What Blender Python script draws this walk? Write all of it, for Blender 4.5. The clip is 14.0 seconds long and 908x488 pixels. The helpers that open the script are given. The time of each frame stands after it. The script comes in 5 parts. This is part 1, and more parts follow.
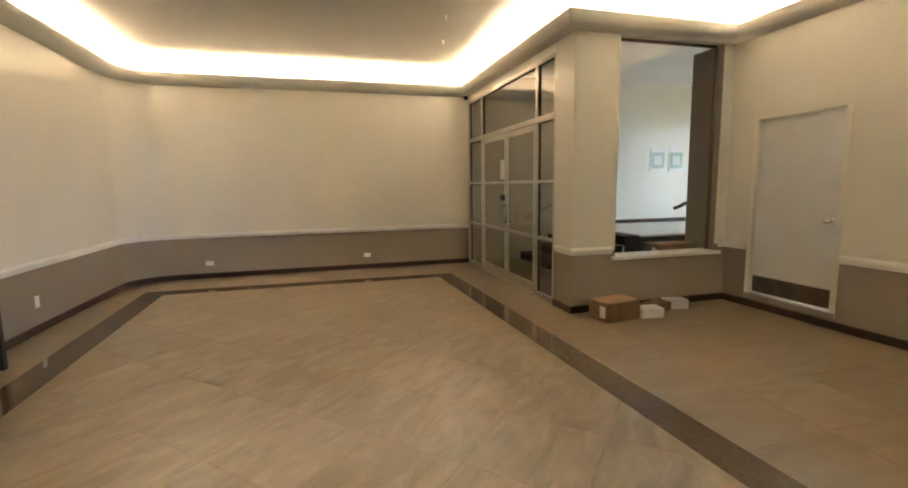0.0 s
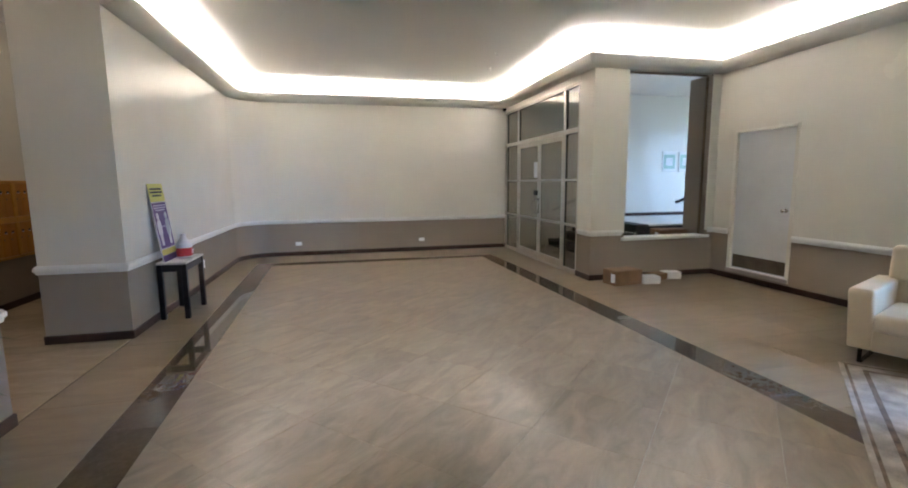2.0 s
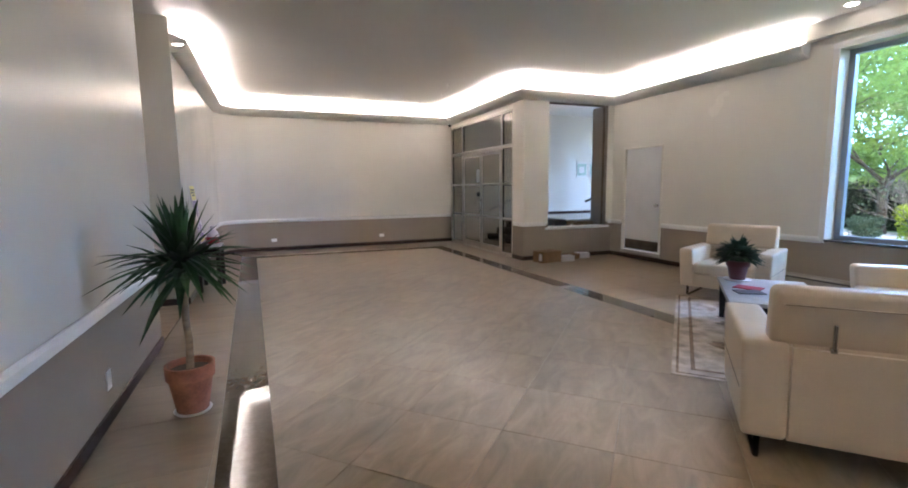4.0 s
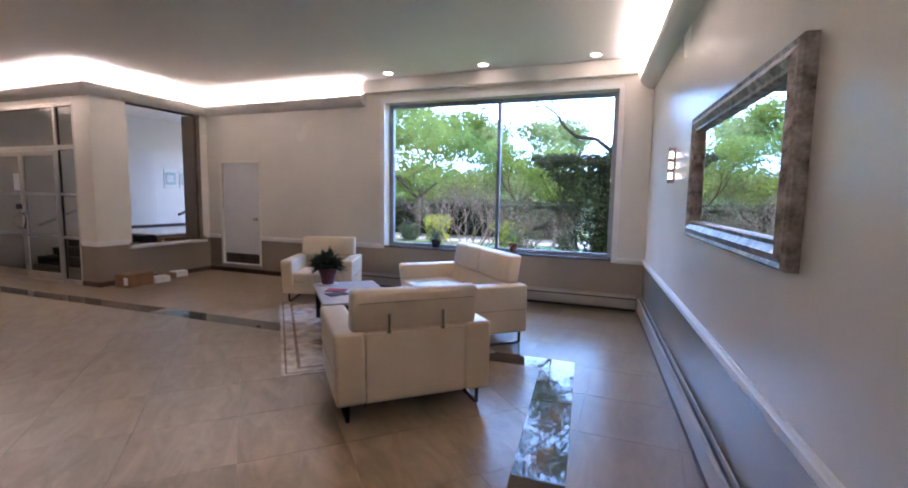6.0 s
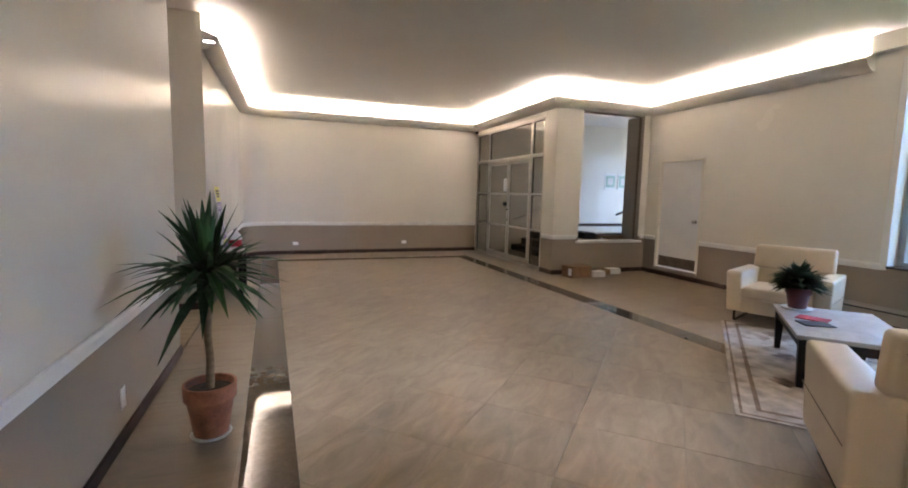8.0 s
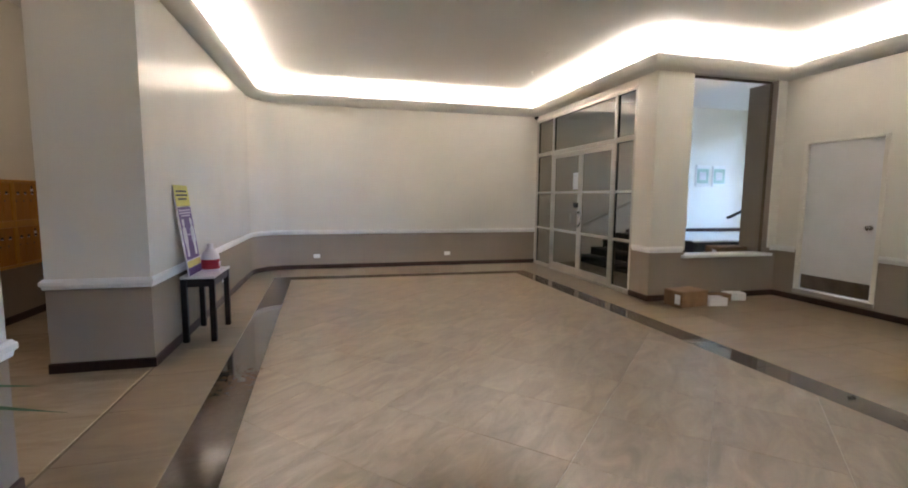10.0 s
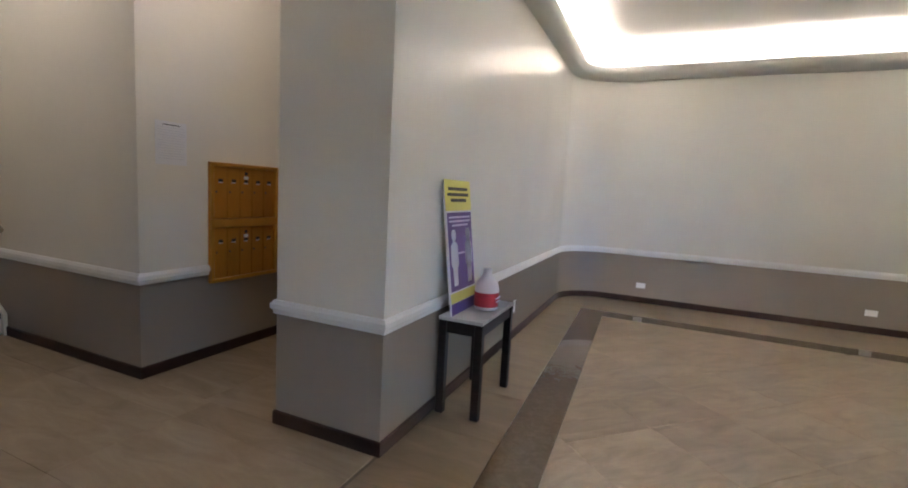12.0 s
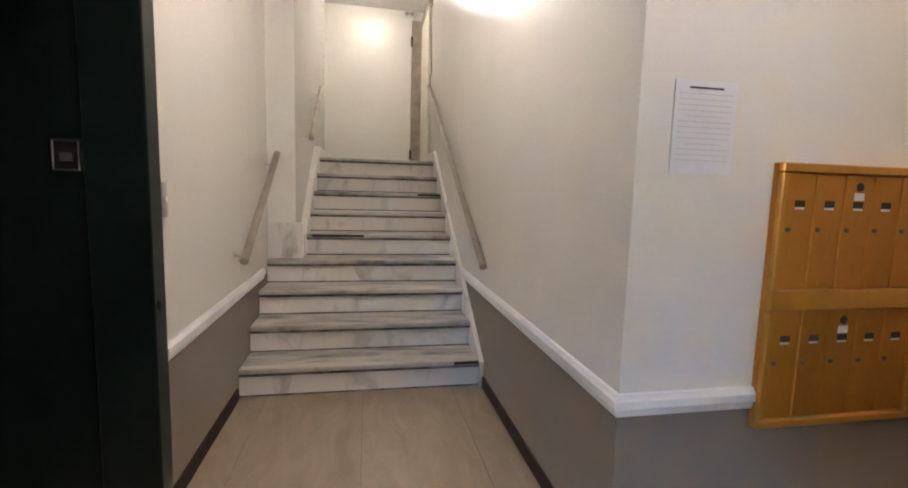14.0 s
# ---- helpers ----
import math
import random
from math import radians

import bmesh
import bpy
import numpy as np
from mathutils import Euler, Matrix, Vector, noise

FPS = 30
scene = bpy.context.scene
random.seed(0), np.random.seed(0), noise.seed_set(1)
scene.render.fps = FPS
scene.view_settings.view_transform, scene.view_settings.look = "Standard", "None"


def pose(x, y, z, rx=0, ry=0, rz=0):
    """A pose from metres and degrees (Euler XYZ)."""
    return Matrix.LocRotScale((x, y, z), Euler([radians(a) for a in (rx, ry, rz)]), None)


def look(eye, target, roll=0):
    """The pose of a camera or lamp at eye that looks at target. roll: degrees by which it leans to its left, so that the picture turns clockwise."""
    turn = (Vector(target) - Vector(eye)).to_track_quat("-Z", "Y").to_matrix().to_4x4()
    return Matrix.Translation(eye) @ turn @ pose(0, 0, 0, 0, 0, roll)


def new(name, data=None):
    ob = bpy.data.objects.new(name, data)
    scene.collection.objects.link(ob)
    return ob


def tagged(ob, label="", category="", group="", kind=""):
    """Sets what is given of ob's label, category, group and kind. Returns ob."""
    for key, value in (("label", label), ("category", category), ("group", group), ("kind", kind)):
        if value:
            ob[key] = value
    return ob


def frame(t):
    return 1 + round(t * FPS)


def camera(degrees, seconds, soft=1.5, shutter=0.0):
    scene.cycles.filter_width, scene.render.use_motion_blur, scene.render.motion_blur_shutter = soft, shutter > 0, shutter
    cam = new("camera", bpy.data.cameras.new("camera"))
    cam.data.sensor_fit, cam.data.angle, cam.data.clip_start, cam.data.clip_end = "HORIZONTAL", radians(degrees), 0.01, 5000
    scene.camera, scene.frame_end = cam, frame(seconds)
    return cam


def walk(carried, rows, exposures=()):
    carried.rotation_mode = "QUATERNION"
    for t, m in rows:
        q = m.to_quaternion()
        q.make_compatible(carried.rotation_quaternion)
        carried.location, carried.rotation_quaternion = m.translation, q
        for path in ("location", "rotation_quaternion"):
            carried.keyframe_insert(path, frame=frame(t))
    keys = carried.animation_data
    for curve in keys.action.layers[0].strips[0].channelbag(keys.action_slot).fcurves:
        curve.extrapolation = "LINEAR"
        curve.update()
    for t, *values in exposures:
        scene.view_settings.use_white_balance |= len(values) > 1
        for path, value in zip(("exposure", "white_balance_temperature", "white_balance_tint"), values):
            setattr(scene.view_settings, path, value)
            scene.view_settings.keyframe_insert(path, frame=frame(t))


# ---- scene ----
cam = camera(88.9, 14.0, soft=1.9)
PATH = [
    (0, (1.526, 0.64, 1.398), (2.068, 2.548, 1.147), -0.8),
    (0.5, (1.304, 0.299, 1.412), (1.627, 2.26, 1.184), -0.2),
    (1, (1.138, -0.133, 1.388), (1.423, 1.834, 1.166), 0.1),
    (1.5, (0.896, -0.492, 1.39), (1.151, 1.475, 1.131), -2.1),
    (2, (0.726, -0.888, 1.413), (1.174, 1.043, 1.148), -0.5),
    (2.2, (0.648, -1.048, 1.438), (1.21, 0.854, 1.177), 0.1),
    (4.3, (-0.411, -2.516, 1.365), (0.404, -0.705, 1.122), -0.8),
    (4.4, (-0.431, -2.501, 1.369), (0.427, -0.712, 1.119), -0.8),
    (4.5, (-0.41, -2.406, 1.404), (0.491, -0.639, 1.15), -0.7),
    (5, (-0.543, -2.528, 1.478), (0.721, -1.001, 1.216), -0.3),
    (5.5, (-0.537, -2.641, 1.513), (1.105, -1.524, 1.275), 0.4),
    (5.6, (-0.567, -2.691, 1.504), (1.138, -1.671, 1.272), 0.6),
    (6, (-0.549, -2.675, 1.5), (1.306, -1.956, 1.297), 1.0),
    (6.5, (-0.559, -2.72, 1.526), (1.298, -2.008, 1.322), 0.5),
    (7, (-0.543, -2.636, 1.524), (1.105, -1.519, 1.328), -0.4),
    (7.5, (-0.401, -2.439, 1.454), (0.75, -0.815, 1.264), 1.3),
    (8, (-0.373, -2.135, 1.401), (0.303, -0.265, 1.186), 1.3),
    (8.2, (-0.378, -1.951, 1.376), (0.234, -0.06, 1.152), 1.7),
    (10.3, (0.221, 0.186, 1.332), (0.648, 2.129, 1.129), -0.2),
    (10.5, (0.247, 0.41, 1.323), (0.574, 2.373, 1.116), -0.4),
    (11, (0.283, 0.982, 1.355), (0.435, 2.965, 1.143), -0.5),
    (11.5, (0.232, 1.525, 1.349), (-0.06, 3.493, 1.146), 1.4),
    (11.6, (0.16, 1.642, 1.358), (-0.225, 3.592, 1.141), 2.1),
    (12, (-0.056, 1.94, 1.345), (-0.857, 3.759, 1.125), 3.1),
    (12.2, (-0.15, 2.137, 1.37), (-1.236, 3.798, 1.119), 3.5),
    (12.5, (-0.367, 2.369, 1.363), (-1.872, 3.656, 1.08), 2.1),
    (13, (-0.858, 2.58, 1.326), (-2.742, 3.194, 1.056), 1.7),
    (13.5, (-1.345, 2.769, 1.336), (-3.302, 3.099, 1.083), 1.3),
    (14, (-1.791, 3.012, 1.351), (-3.742, 3.389, 1.127), 1.6),
]
walk(cam, [(t, look(eye, target, roll)) for t, eye, target, roll in PATH], [(0.0, 0.64, 9600, 16), (0.5, 0.47, 7050, 16), (1.0, 0.42, 6500, 15), (1.5, 0.74, 6200, 15), (2.0, 0.80, 6250, 14), (4.5, 0.74, 6250, 26), (5.0, 0.52, 6200, 31), (5.5, 0.42, 6300, 33), (6.5, 0.46, 6600, 35), (7.2, 0.40, 6550, 34), (7.5, 0.36, 6950, 29), (8.0, 0.70, 7050, 23), (10.5, 0.82, 6500, 17), (11.5, 0.74, 6450, 16), (12.0, 0.66, 6300, 16), (12.5, 1.10, 6350, 15), (13.0, 1.62, 6150, 18), (13.5, 1.75, 6050, 17), (14.0, 1.72, 6000, 17)])

# ---- world, sun, exposure ----
world = bpy.data.worlds.new("sky")
scene.world = world
world.use_nodes = True
wn = world.node_tree.nodes
sky = wn.new("ShaderNodeTexSky")
sky.sky_type = "NISHITA"
sky.sun_disc = False
sky.sun_elevation = radians(54)
sky.sun_rotation = radians(192)
wn["Background"].inputs[1].default_value = 0.15
world.node_tree.links.new(sky.outputs[0], wn["Background"].inputs[0])
sun = new("sun", bpy.data.lights.new("sun", "SUN"))
sun.data.energy = 5.0
sun.data.angle = radians(0.6)
sun.data.color = (1.0, 0.95, 0.86)
sun.matrix_world = look((-3, -14, 20), (0, 0, 0))

entry = new("entrance_daylight", bpy.data.lights.new("entrance_daylight", "AREA"))
entry.data.shape = "RECTANGLE"
entry.data.size, entry.data.size_y = 2.1, 2.2
entry.data.energy = 30.0
entry.data.color = (0.74, 0.83, 1.0)
entry.matrix_world = look((9.92, 6.85, 1.75), (8.0, 6.85, 1.75))

# ---- materials ----
def mat(name, color, rough=0.5, metal=0.0, var=0.06, scale=3.0, bump=0.0, bscale=80.0, spec=0.5, color2=None, rvar=0.06, coords="Object", stretch=(1, 1, 1), island=0.0):
    """A surface with two scales of colour change, uneven gloss and fine relief."""
    m = bpy.data.materials.new(name)
    m.use_nodes = True
    nt = m.node_tree
    n, link = nt.nodes, nt.links.new
    b = n["Principled BSDF"]
    b.inputs["Metallic"].default_value = metal
    b.inputs["Specular IOR Level"].default_value = spec
    co = n.new("ShaderNodeTexCoord")
    mp = n.new("ShaderNodeMapping")
    mp.inputs["Scale"].default_value = stretch
    link(co.outputs[coords], mp.inputs[0])
    big = n.new("ShaderNodeTexNoise")
    big.inputs["Scale"].default_value = scale
    big.inputs["Detail"].default_value = 6
    link(mp.outputs[0], big.inputs["Vector"])
    fine = n.new("ShaderNodeTexNoise")
    fine.inputs["Scale"].default_value = bscale
    fine.inputs["Detail"].default_value = 3
    link(mp.outputs[0], fine.inputs["Vector"])
    add = n.new("ShaderNodeMath")
    add.operation = "MULTIPLY_ADD"
    add.inputs[1].default_value = 0.3
    link(fine.outputs[0], add.inputs[0])
    link(big.outputs[0], add.inputs[2])
    fac = add.outputs[0]
    if island:
        geo = n.new("ShaderNodeNewGeometry")
        ia = n.new("ShaderNodeMath")
        ia.operation = "MULTIPLY_ADD"
        ia.inputs[1].default_value = island
        link(geo.outputs["Random Per Island"], ia.inputs[0])
        link(fac, ia.inputs[2])
        fac = ia.outputs[0]
    ramp = n.new("ShaderNodeValToRGB")
    lo = [max(0.0, c * (1 - 2 * var)) for c in color]
    hi = [min(1.0, c * (1 + 2 * var)) for c in (color2 or color)]
    ramp.color_ramp.elements[0].position, ramp.color_ramp.elements[1].position = 0.42, 0.9
    ramp.color_ramp.elements[0].color, ramp.color_ramp.elements[1].color = (*lo, 1), (*hi, 1)
    link(fac, ramp.inputs[0])
    link(ramp.outputs[0], b.inputs["Base Color"])
    rr = n.new("ShaderNodeMapRange")
    rr.inputs["To Min"].default_value = max(0.0, rough - rvar)
    rr.inputs["To Max"].default_value = rough + rvar
    link(big.outputs[0], rr.inputs[0])
    link(rr.outputs[0], b.inputs["Roughness"])
    if bump:
        bp = n.new("ShaderNodeBump")
        bp.inputs["Strength"].default_value = bump
        bp.inputs["Distance"].default_value = 0.004
        link(fine.outputs[0], bp.inputs["Height"])
        link(bp.outputs[0], b.inputs["Normal"])
    return m


def glow(name, color, strength):
    m = bpy.data.materials.new(name)
    m.use_nodes = True
    b = m.node_tree.nodes["Principled BSDF"]
    b.inputs["Base Color"].default_value = (*color, 1)
    b.inputs["Emission Color"].default_value = (*color, 1)
    b.inputs["Emission Strength"].default_value = strength
    return m


def two_tone(name, upper, lower, level, rough):
    """Wall paint: pale above the chair rail, taupe below it, with roller texture."""
    m = mat(name, upper, rough, var=0.025, scale=0.9, bump=0.12, bscale=150, rvar=0.05)
    nt = m.node_tree
    n, link = nt.nodes, nt.links.new
    ramp = next(x for x in n if x.type == "VALTORGB")
    geo = n.new("ShaderNodeNewGeometry")
    sep = n.new("ShaderNodeSeparateXYZ")
    link(geo.outputs["Position"], sep.inputs[0])
    cmp = n.new("ShaderNodeMath")
    cmp.operation = "LESS_THAN"
    cmp.inputs[1].default_value = level
    link(sep.outputs["Z"], cmp.inputs[0])
    mix = n.new("ShaderNodeMix")
    mix.data_type = "RGBA"
    link(cmp.outputs[0], mix.inputs[0])
    link(ramp.outputs[0], mix.inputs[6])
    low = n.new("ShaderNodeMix")
    low.data_type = "RGBA"
    low.blend_type = "MULTIPLY"
    low.inputs[0].default_value = 1.0
    low.inputs[7].default_value = (*[lo / up for lo, up in zip(lower, upper)], 1)
    link(ramp.outputs[0], low.inputs[6])
    link(low.outputs[2], mix.inputs[7])
    link(mix.outputs[2], n["Principled BSDF"].inputs["Base Color"])
    return m


def stone(name, base, vein, rough, stretch, turn, scale=1.6, contrast=(0.38, 0.72), spec=0.5):
    """Streaked stone; every slab is shifted by its own random number."""
    m = bpy.data.materials.new(name)
    m.use_nodes = True
    nt = m.node_tree
    n, link = nt.nodes, nt.links.new
    b = n["Principled BSDF"]
    b.inputs["Specular IOR Level"].default_value = spec
    geo = n.new("ShaderNodeNewGeometry")
    info = n.new("ShaderNodeObjectInfo")
    mul = n.new("ShaderNodeMath")
    mul.operation = "MULTIPLY"
    mul.inputs[1].default_value = 37.0
    link(info.outputs["Random"], mul.inputs[0])
    off = n.new("ShaderNodeVectorMath")
    link(geo.outputs["Position"], off.inputs[0])
    link(mul.outputs[0], off.inputs[1])
    mp = n.new("ShaderNodeMapping")
    mp.vector_type = "TEXTURE"
    mp.inputs["Rotation"].default_value = (0, 0, radians(turn))
    mp.inputs["Scale"].default_value = [1 / k for k in stretch]
    link(off.outputs[0], mp.inputs[0])
    tex = n.new("ShaderNodeTexNoise")
    tex.inputs["Scale"].default_value = scale
    tex.inputs["Detail"].default_value = 9
    tex.inputs["Roughness"].default_value = 0.62
    tex.inputs["Distortion"].default_value = 0.8
    link(mp.outputs[0], tex.inputs["Vector"])
    ramp = n.new("ShaderNodeValToRGB")
    ramp.color_ramp.elements[0].position, ramp.color_ramp.elements[1].position = contrast
    ramp.color_ramp.elements[0].color, ramp.color_ramp.elements[1].color = (*base, 1), (*vein, 1)
    link(tex.outputs[0], ramp.inputs[0])
    hsv = n.new("ShaderNodeHueSaturation")
    val = n.new("ShaderNodeMapRange")
    val.inputs["To Min"].default_value, val.inputs["To Max"].default_value = 0.93, 1.06
    link(info.outputs["Random"], val.inputs[0])
    link(val.outputs[0], hsv.inputs["Value"])
    link(ramp.outputs[0], hsv.inputs["Color"])
    link(hsv.outputs[0], b.inputs["Base Color"])
    rr = n.new("ShaderNodeMapRange")
    rr.inputs["To Min"].default_value, rr.inputs["To Max"].default_value = rough * 0.94, rough * 1.06
    link(tex.outputs[0], rr.inputs[0])
    link(rr.outputs[0], b.inputs["Roughness"])
    return m


def clear_glass(name, tint=(1, 1, 1), gloss=0.08):
    """A thin pane: straight through, with a share of mirror by Fresnel."""
    m = bpy.data.materials.new(name)
    m.use_nodes = True
    nt = m.node_tree
    n, link = nt.nodes, nt.links.new
    n.remove(n["Principled BSDF"])
    tr = n.new("ShaderNodeBsdfTransparent")
    tr.inputs[0].default_value = (*tint, 1)
    gl = n.new("ShaderNodeBsdfGlossy")
    gl.inputs["Roughness"].default_value = 0.01
    lw = n.new("ShaderNodeLayerWeight")
    pw = n.new("ShaderNodeMath")
    pw.operation = "POWER"
    pw.inputs[1].default_value = 4.5
    lw.inputs[0].default_value = 0.5
    link(lw.outputs["Facing"], pw.inputs[0])
    fr = n.new("ShaderNodeMath")
    fr.operation = "MULTIPLY_ADD"
    fr.inputs[1].default_value, fr.inputs[2].default_value = 0.75, 0.03
    link(pw.outputs[0], fr.inputs[0])
    mx = n.new("ShaderNodeMixShader")
    link(fr.outputs[0], mx.inputs[0])
    link(tr.outputs[0], mx.inputs[1])
    link(gl.outputs[0], mx.inputs[2])
    link(mx.outputs[0], n["Material Output"].inputs[0])
    return m


def leafy(name, color, color2, rough=0.7, through_light=0.4):
    """Leaf surface: a share of the light passes through the blade."""
    m = mat(name, color, rough, var=0.2, scale=1.5, bscale=25, color2=color2, island=0.35, spec=0.2)
    nt = m.node_tree
    n, link = nt.nodes, nt.links.new
    b = n["Principled BSDF"]
    tl = n.new("ShaderNodeBsdfTranslucent")
    link(next(x for x in n if x.type == "VALTORGB").outputs[0], tl.inputs[0])
    mx = n.new("ShaderNodeMixShader")
    mx.inputs[0].default_value = through_light
    link(b.outputs[0], mx.inputs[1])
    link(tl.outputs[0], mx.inputs[2])
    link(mx.outputs[0], n["Material Output"].inputs[0])
    return m


RAIL = 0.67
PAINT = two_tone("wall_paint", (0.77, 0.735, 0.655), (0.275, 0.229, 0.181), RAIL, 0.25)
PLAIN = mat("cream_paint", (0.77, 0.735, 0.655), 0.32, var=0.025, scale=0.9, bump=0.12, bscale=150)
CEIL = mat("ceiling_paint", (0.70, 0.68, 0.655), 0.7, var=0.02, scale=0.7, bump=0.1, bscale=120)
TRIM = mat("white_trim_paint", (0.76, 0.75, 0.72), 0.35, var=0.03, scale=4, bump=0.05)
COVE = mat("cove_paint", (0.70, 0.68, 0.64), 0.5, var=0.03, scale=2, bump=0.05)
BASE = mat("dark_brown_vinyl", (0.036, 0.015, 0.010), 0.5, var=0.2, scale=5, bump=0.05, spec=0.3)
TILE = stone("beige_porcelain", (0.150, 0.103, 0.060), (0.262, 0.192, 0.122), 0.30, (1.1, 3.0, 1), 45, 2.6, (0.32, 0.72), 0.42)
TILE_B = stone("beige_porcelain_straight", (0.165, 0.116, 0.070), (0.240, 0.174, 0.110), 0.30, (0.9, 2.8, 1), 0, 2.6, (0.32, 0.74), 0.42)
# straight tile again, its colour lightened to carry the corridor's light and reflections
TILE_C = stone("lit_corridor_porcelain", (0.280, 0.216, 0.145), (0.375, 0.298, 0.206), 0.26, (0.9, 2.8, 1), 0, 2.6, (0.32, 0.72), 0.45)
GROUT = mat("grout", (0.165, 0.127, 0.09), 0.9, var=0.1, scale=10, bump=0.2)
GRANITE = stone("dark_polished_granite", (0.066, 0.043, 0.026), (0.090, 0.060, 0.038), 0.026, (1, 1, 1), 0, 22, (0.4, 0.75), 0.26)
MARBLE = stone("white_marble", (0.34, 0.315, 0.28), (0.70, 0.665, 0.60), 0.3, (1, 2.2, 1), 30, 2.2, (0.24, 0.46))
TREAD = stone("worn_stained_marble", (0.13, 0.112, 0.088), (0.56, 0.52, 0.45), 0.34, (5.0, 0.8, 1), 0, 2.4, (0.30, 0.56))
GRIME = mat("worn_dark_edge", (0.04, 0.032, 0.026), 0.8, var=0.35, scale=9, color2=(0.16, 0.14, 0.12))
ALU = mat("champagne_aluminium", (0.52, 0.475, 0.41), 0.36, 0.7, var=0.05, scale=6, bump=0.03)
GASKET = mat("black_gasket", (0.015, 0.013, 0.012), 0.6, var=0.1)
STEEL = mat("brushed_steel", (0.50, 0.48, 0.45), 0.34, 1.0, var=0.06, scale=5, stretch=(1, 1, 40), bump=0.03)
DARKCH = mat("dark_chrome", (0.10, 0.10, 0.10), 0.2, 1.0, var=0.05)
CHROME = mat("chrome", (0.62, 0.62, 0.62), 0.12, 1.0, var=0.03)
KICK = mat("kick_plate_bronze", (0.15, 0.115, 0.085), 0.4, 0.6, var=0.12, scale=6)
DOORW = mat("white_door_paint", (0.74, 0.745, 0.75), 0.4, var=0.03, scale=2, bump=0.06)
LEATHER = mat("cream_leather", (0.60, 0.485, 0.35), 0.38, var=0.05, scale=3, bump=0.25, bscale=180)
SEAM = mat("leather_seam", (0.23, 0.175, 0.125), 0.6, var=0.1)
BLACKR = mat("black_rubber", (0.010, 0.009, 0.009), 0.6, spec=0.25, var=0.2, bump=0.2)
ESPRESSO = mat("espresso_wood", (0.013, 0.008, 0.007), 0.5, var=0.25, scale=4, stretch=(1, 1, 8), bump=0.05, spec=0.3)
TABTOP = stone("grey_stone_top", (0.36, 0.335, 0.315), (0.54, 0.51, 0.485), 0.3, (1, 1, 1), 0, 6)
TERRA = mat("terracotta", (0.21, 0.075, 0.042), 0.75, var=0.18, scale=9, bump=0.2, color2=(0.29, 0.112, 0.065))
MAROON = mat("maroon_glazed_pot", (0.10, 0.018, 0.02), 0.3, var=0.1)
SOIL = mat("soil", (0.035, 0.022, 0.014), 0.95, var=0.3, scale=30, bump=0.6, bscale=60)
BARK = mat("bark", (0.10, 0.075, 0.055), 0.9, var=0.25, scale=7, bump=0.6, bscale=30, stretch=(1, 1, 0.25))
CANE = mat("yucca_trunk", (0.19, 0.135, 0.085), 0.85, var=0.2, scale=8, bump=0.5, bscale=40, stretch=(1, 1, 4))
YUCCA = leafy("yucca_leaf", (0.010, 0.032, 0.014), (0.028, 0.07, 0.026), 0.45, 0.1)
POTLEAF = leafy("dark_leaf", (0.007, 0.014, 0.008), (0.018, 0.034, 0.017), 0.45)
LEAF1 = leafy("tree_leaf", (0.06, 0.125, 0.025), (0.23, 0.33, 0.09), 0.7, 0.55)
LEAF2 = leafy("tree_leaf_pale", (0.10, 0.16, 0.055), (0.28, 0.37, 0.16), 0.7, 0.55)
LEAF3 = leafy("hedge_leaf", (0.010, 0.020, 0.010), (0.040, 0.062, 0.030), 0.55, 0.06)
LEAF4 = leafy("yellow_bush_leaf", (0.16, 0.24, 0.02), (0.40, 0.46, 0.06), 0.7, 0.4)
LEAF5 = leafy("grey_shrub_leaf", (0.05, 0.08, 0.05), (0.13, 0.17, 0.11), 0.7, 0.2)
TWIG = mat("twig", (0.075, 0.062, 0.058), 0.9, var=0.25, scale=9)
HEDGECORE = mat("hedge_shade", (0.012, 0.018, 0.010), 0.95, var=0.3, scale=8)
GREYTWIG = mat("grey_twig", (0.25, 0.21, 0.205), 0.9, var=0.25, scale=9)
GRASS = mat("lawn", (0.12, 0.21, 0.07), 0.9, var=0.25, scale=0.8, bump=0.5, bscale=60, color2=(0.21, 0.32, 0.11))
PATHC = mat("pale_concrete", (0.62, 0.60, 0.57), 0.85, var=0.1, scale=2, bump=0.2)
HEATER = mat("heater_enamel", (0.30, 0.262, 0.225), 0.4, 0.1, var=0.05, scale=4)
PLASTIC = mat("white_plastic", (0.78, 0.77, 0.74), 0.4, var=0.02)
BRASS = mat("brass_mailbox", (0.50, 0.205, 0.022), 0.36, 0.45, var=0.08, scale=5, bump=0.04, stretch=(1, 1, 0.3))
BRASSF = mat("brass_frame", (0.57, 0.27, 0.04), 0.3, 0.5, var=0.08, scale=6)
DARKP = mat("dark_print", (0.03, 0.026, 0.024), 0.6, var=0.1)
PAPER = mat("paper", (0.75, 0.75, 0.76), 0.8, var=0.03)
GREYP = mat("grey_print", (0.60, 0.60, 0.63), 0.8, var=0.03)
CARD = mat("cardboard", (0.20, 0.112, 0.058), 0.85, var=0.12, scale=6, bump=0.15)
YELLOW = mat("yellow_print", (0.62, 0.57, 0.13), 0.5, var=0.03)
PURPLE = mat("purple_print", (0.115, 0.055, 0.20), 0.45, var=0.06)
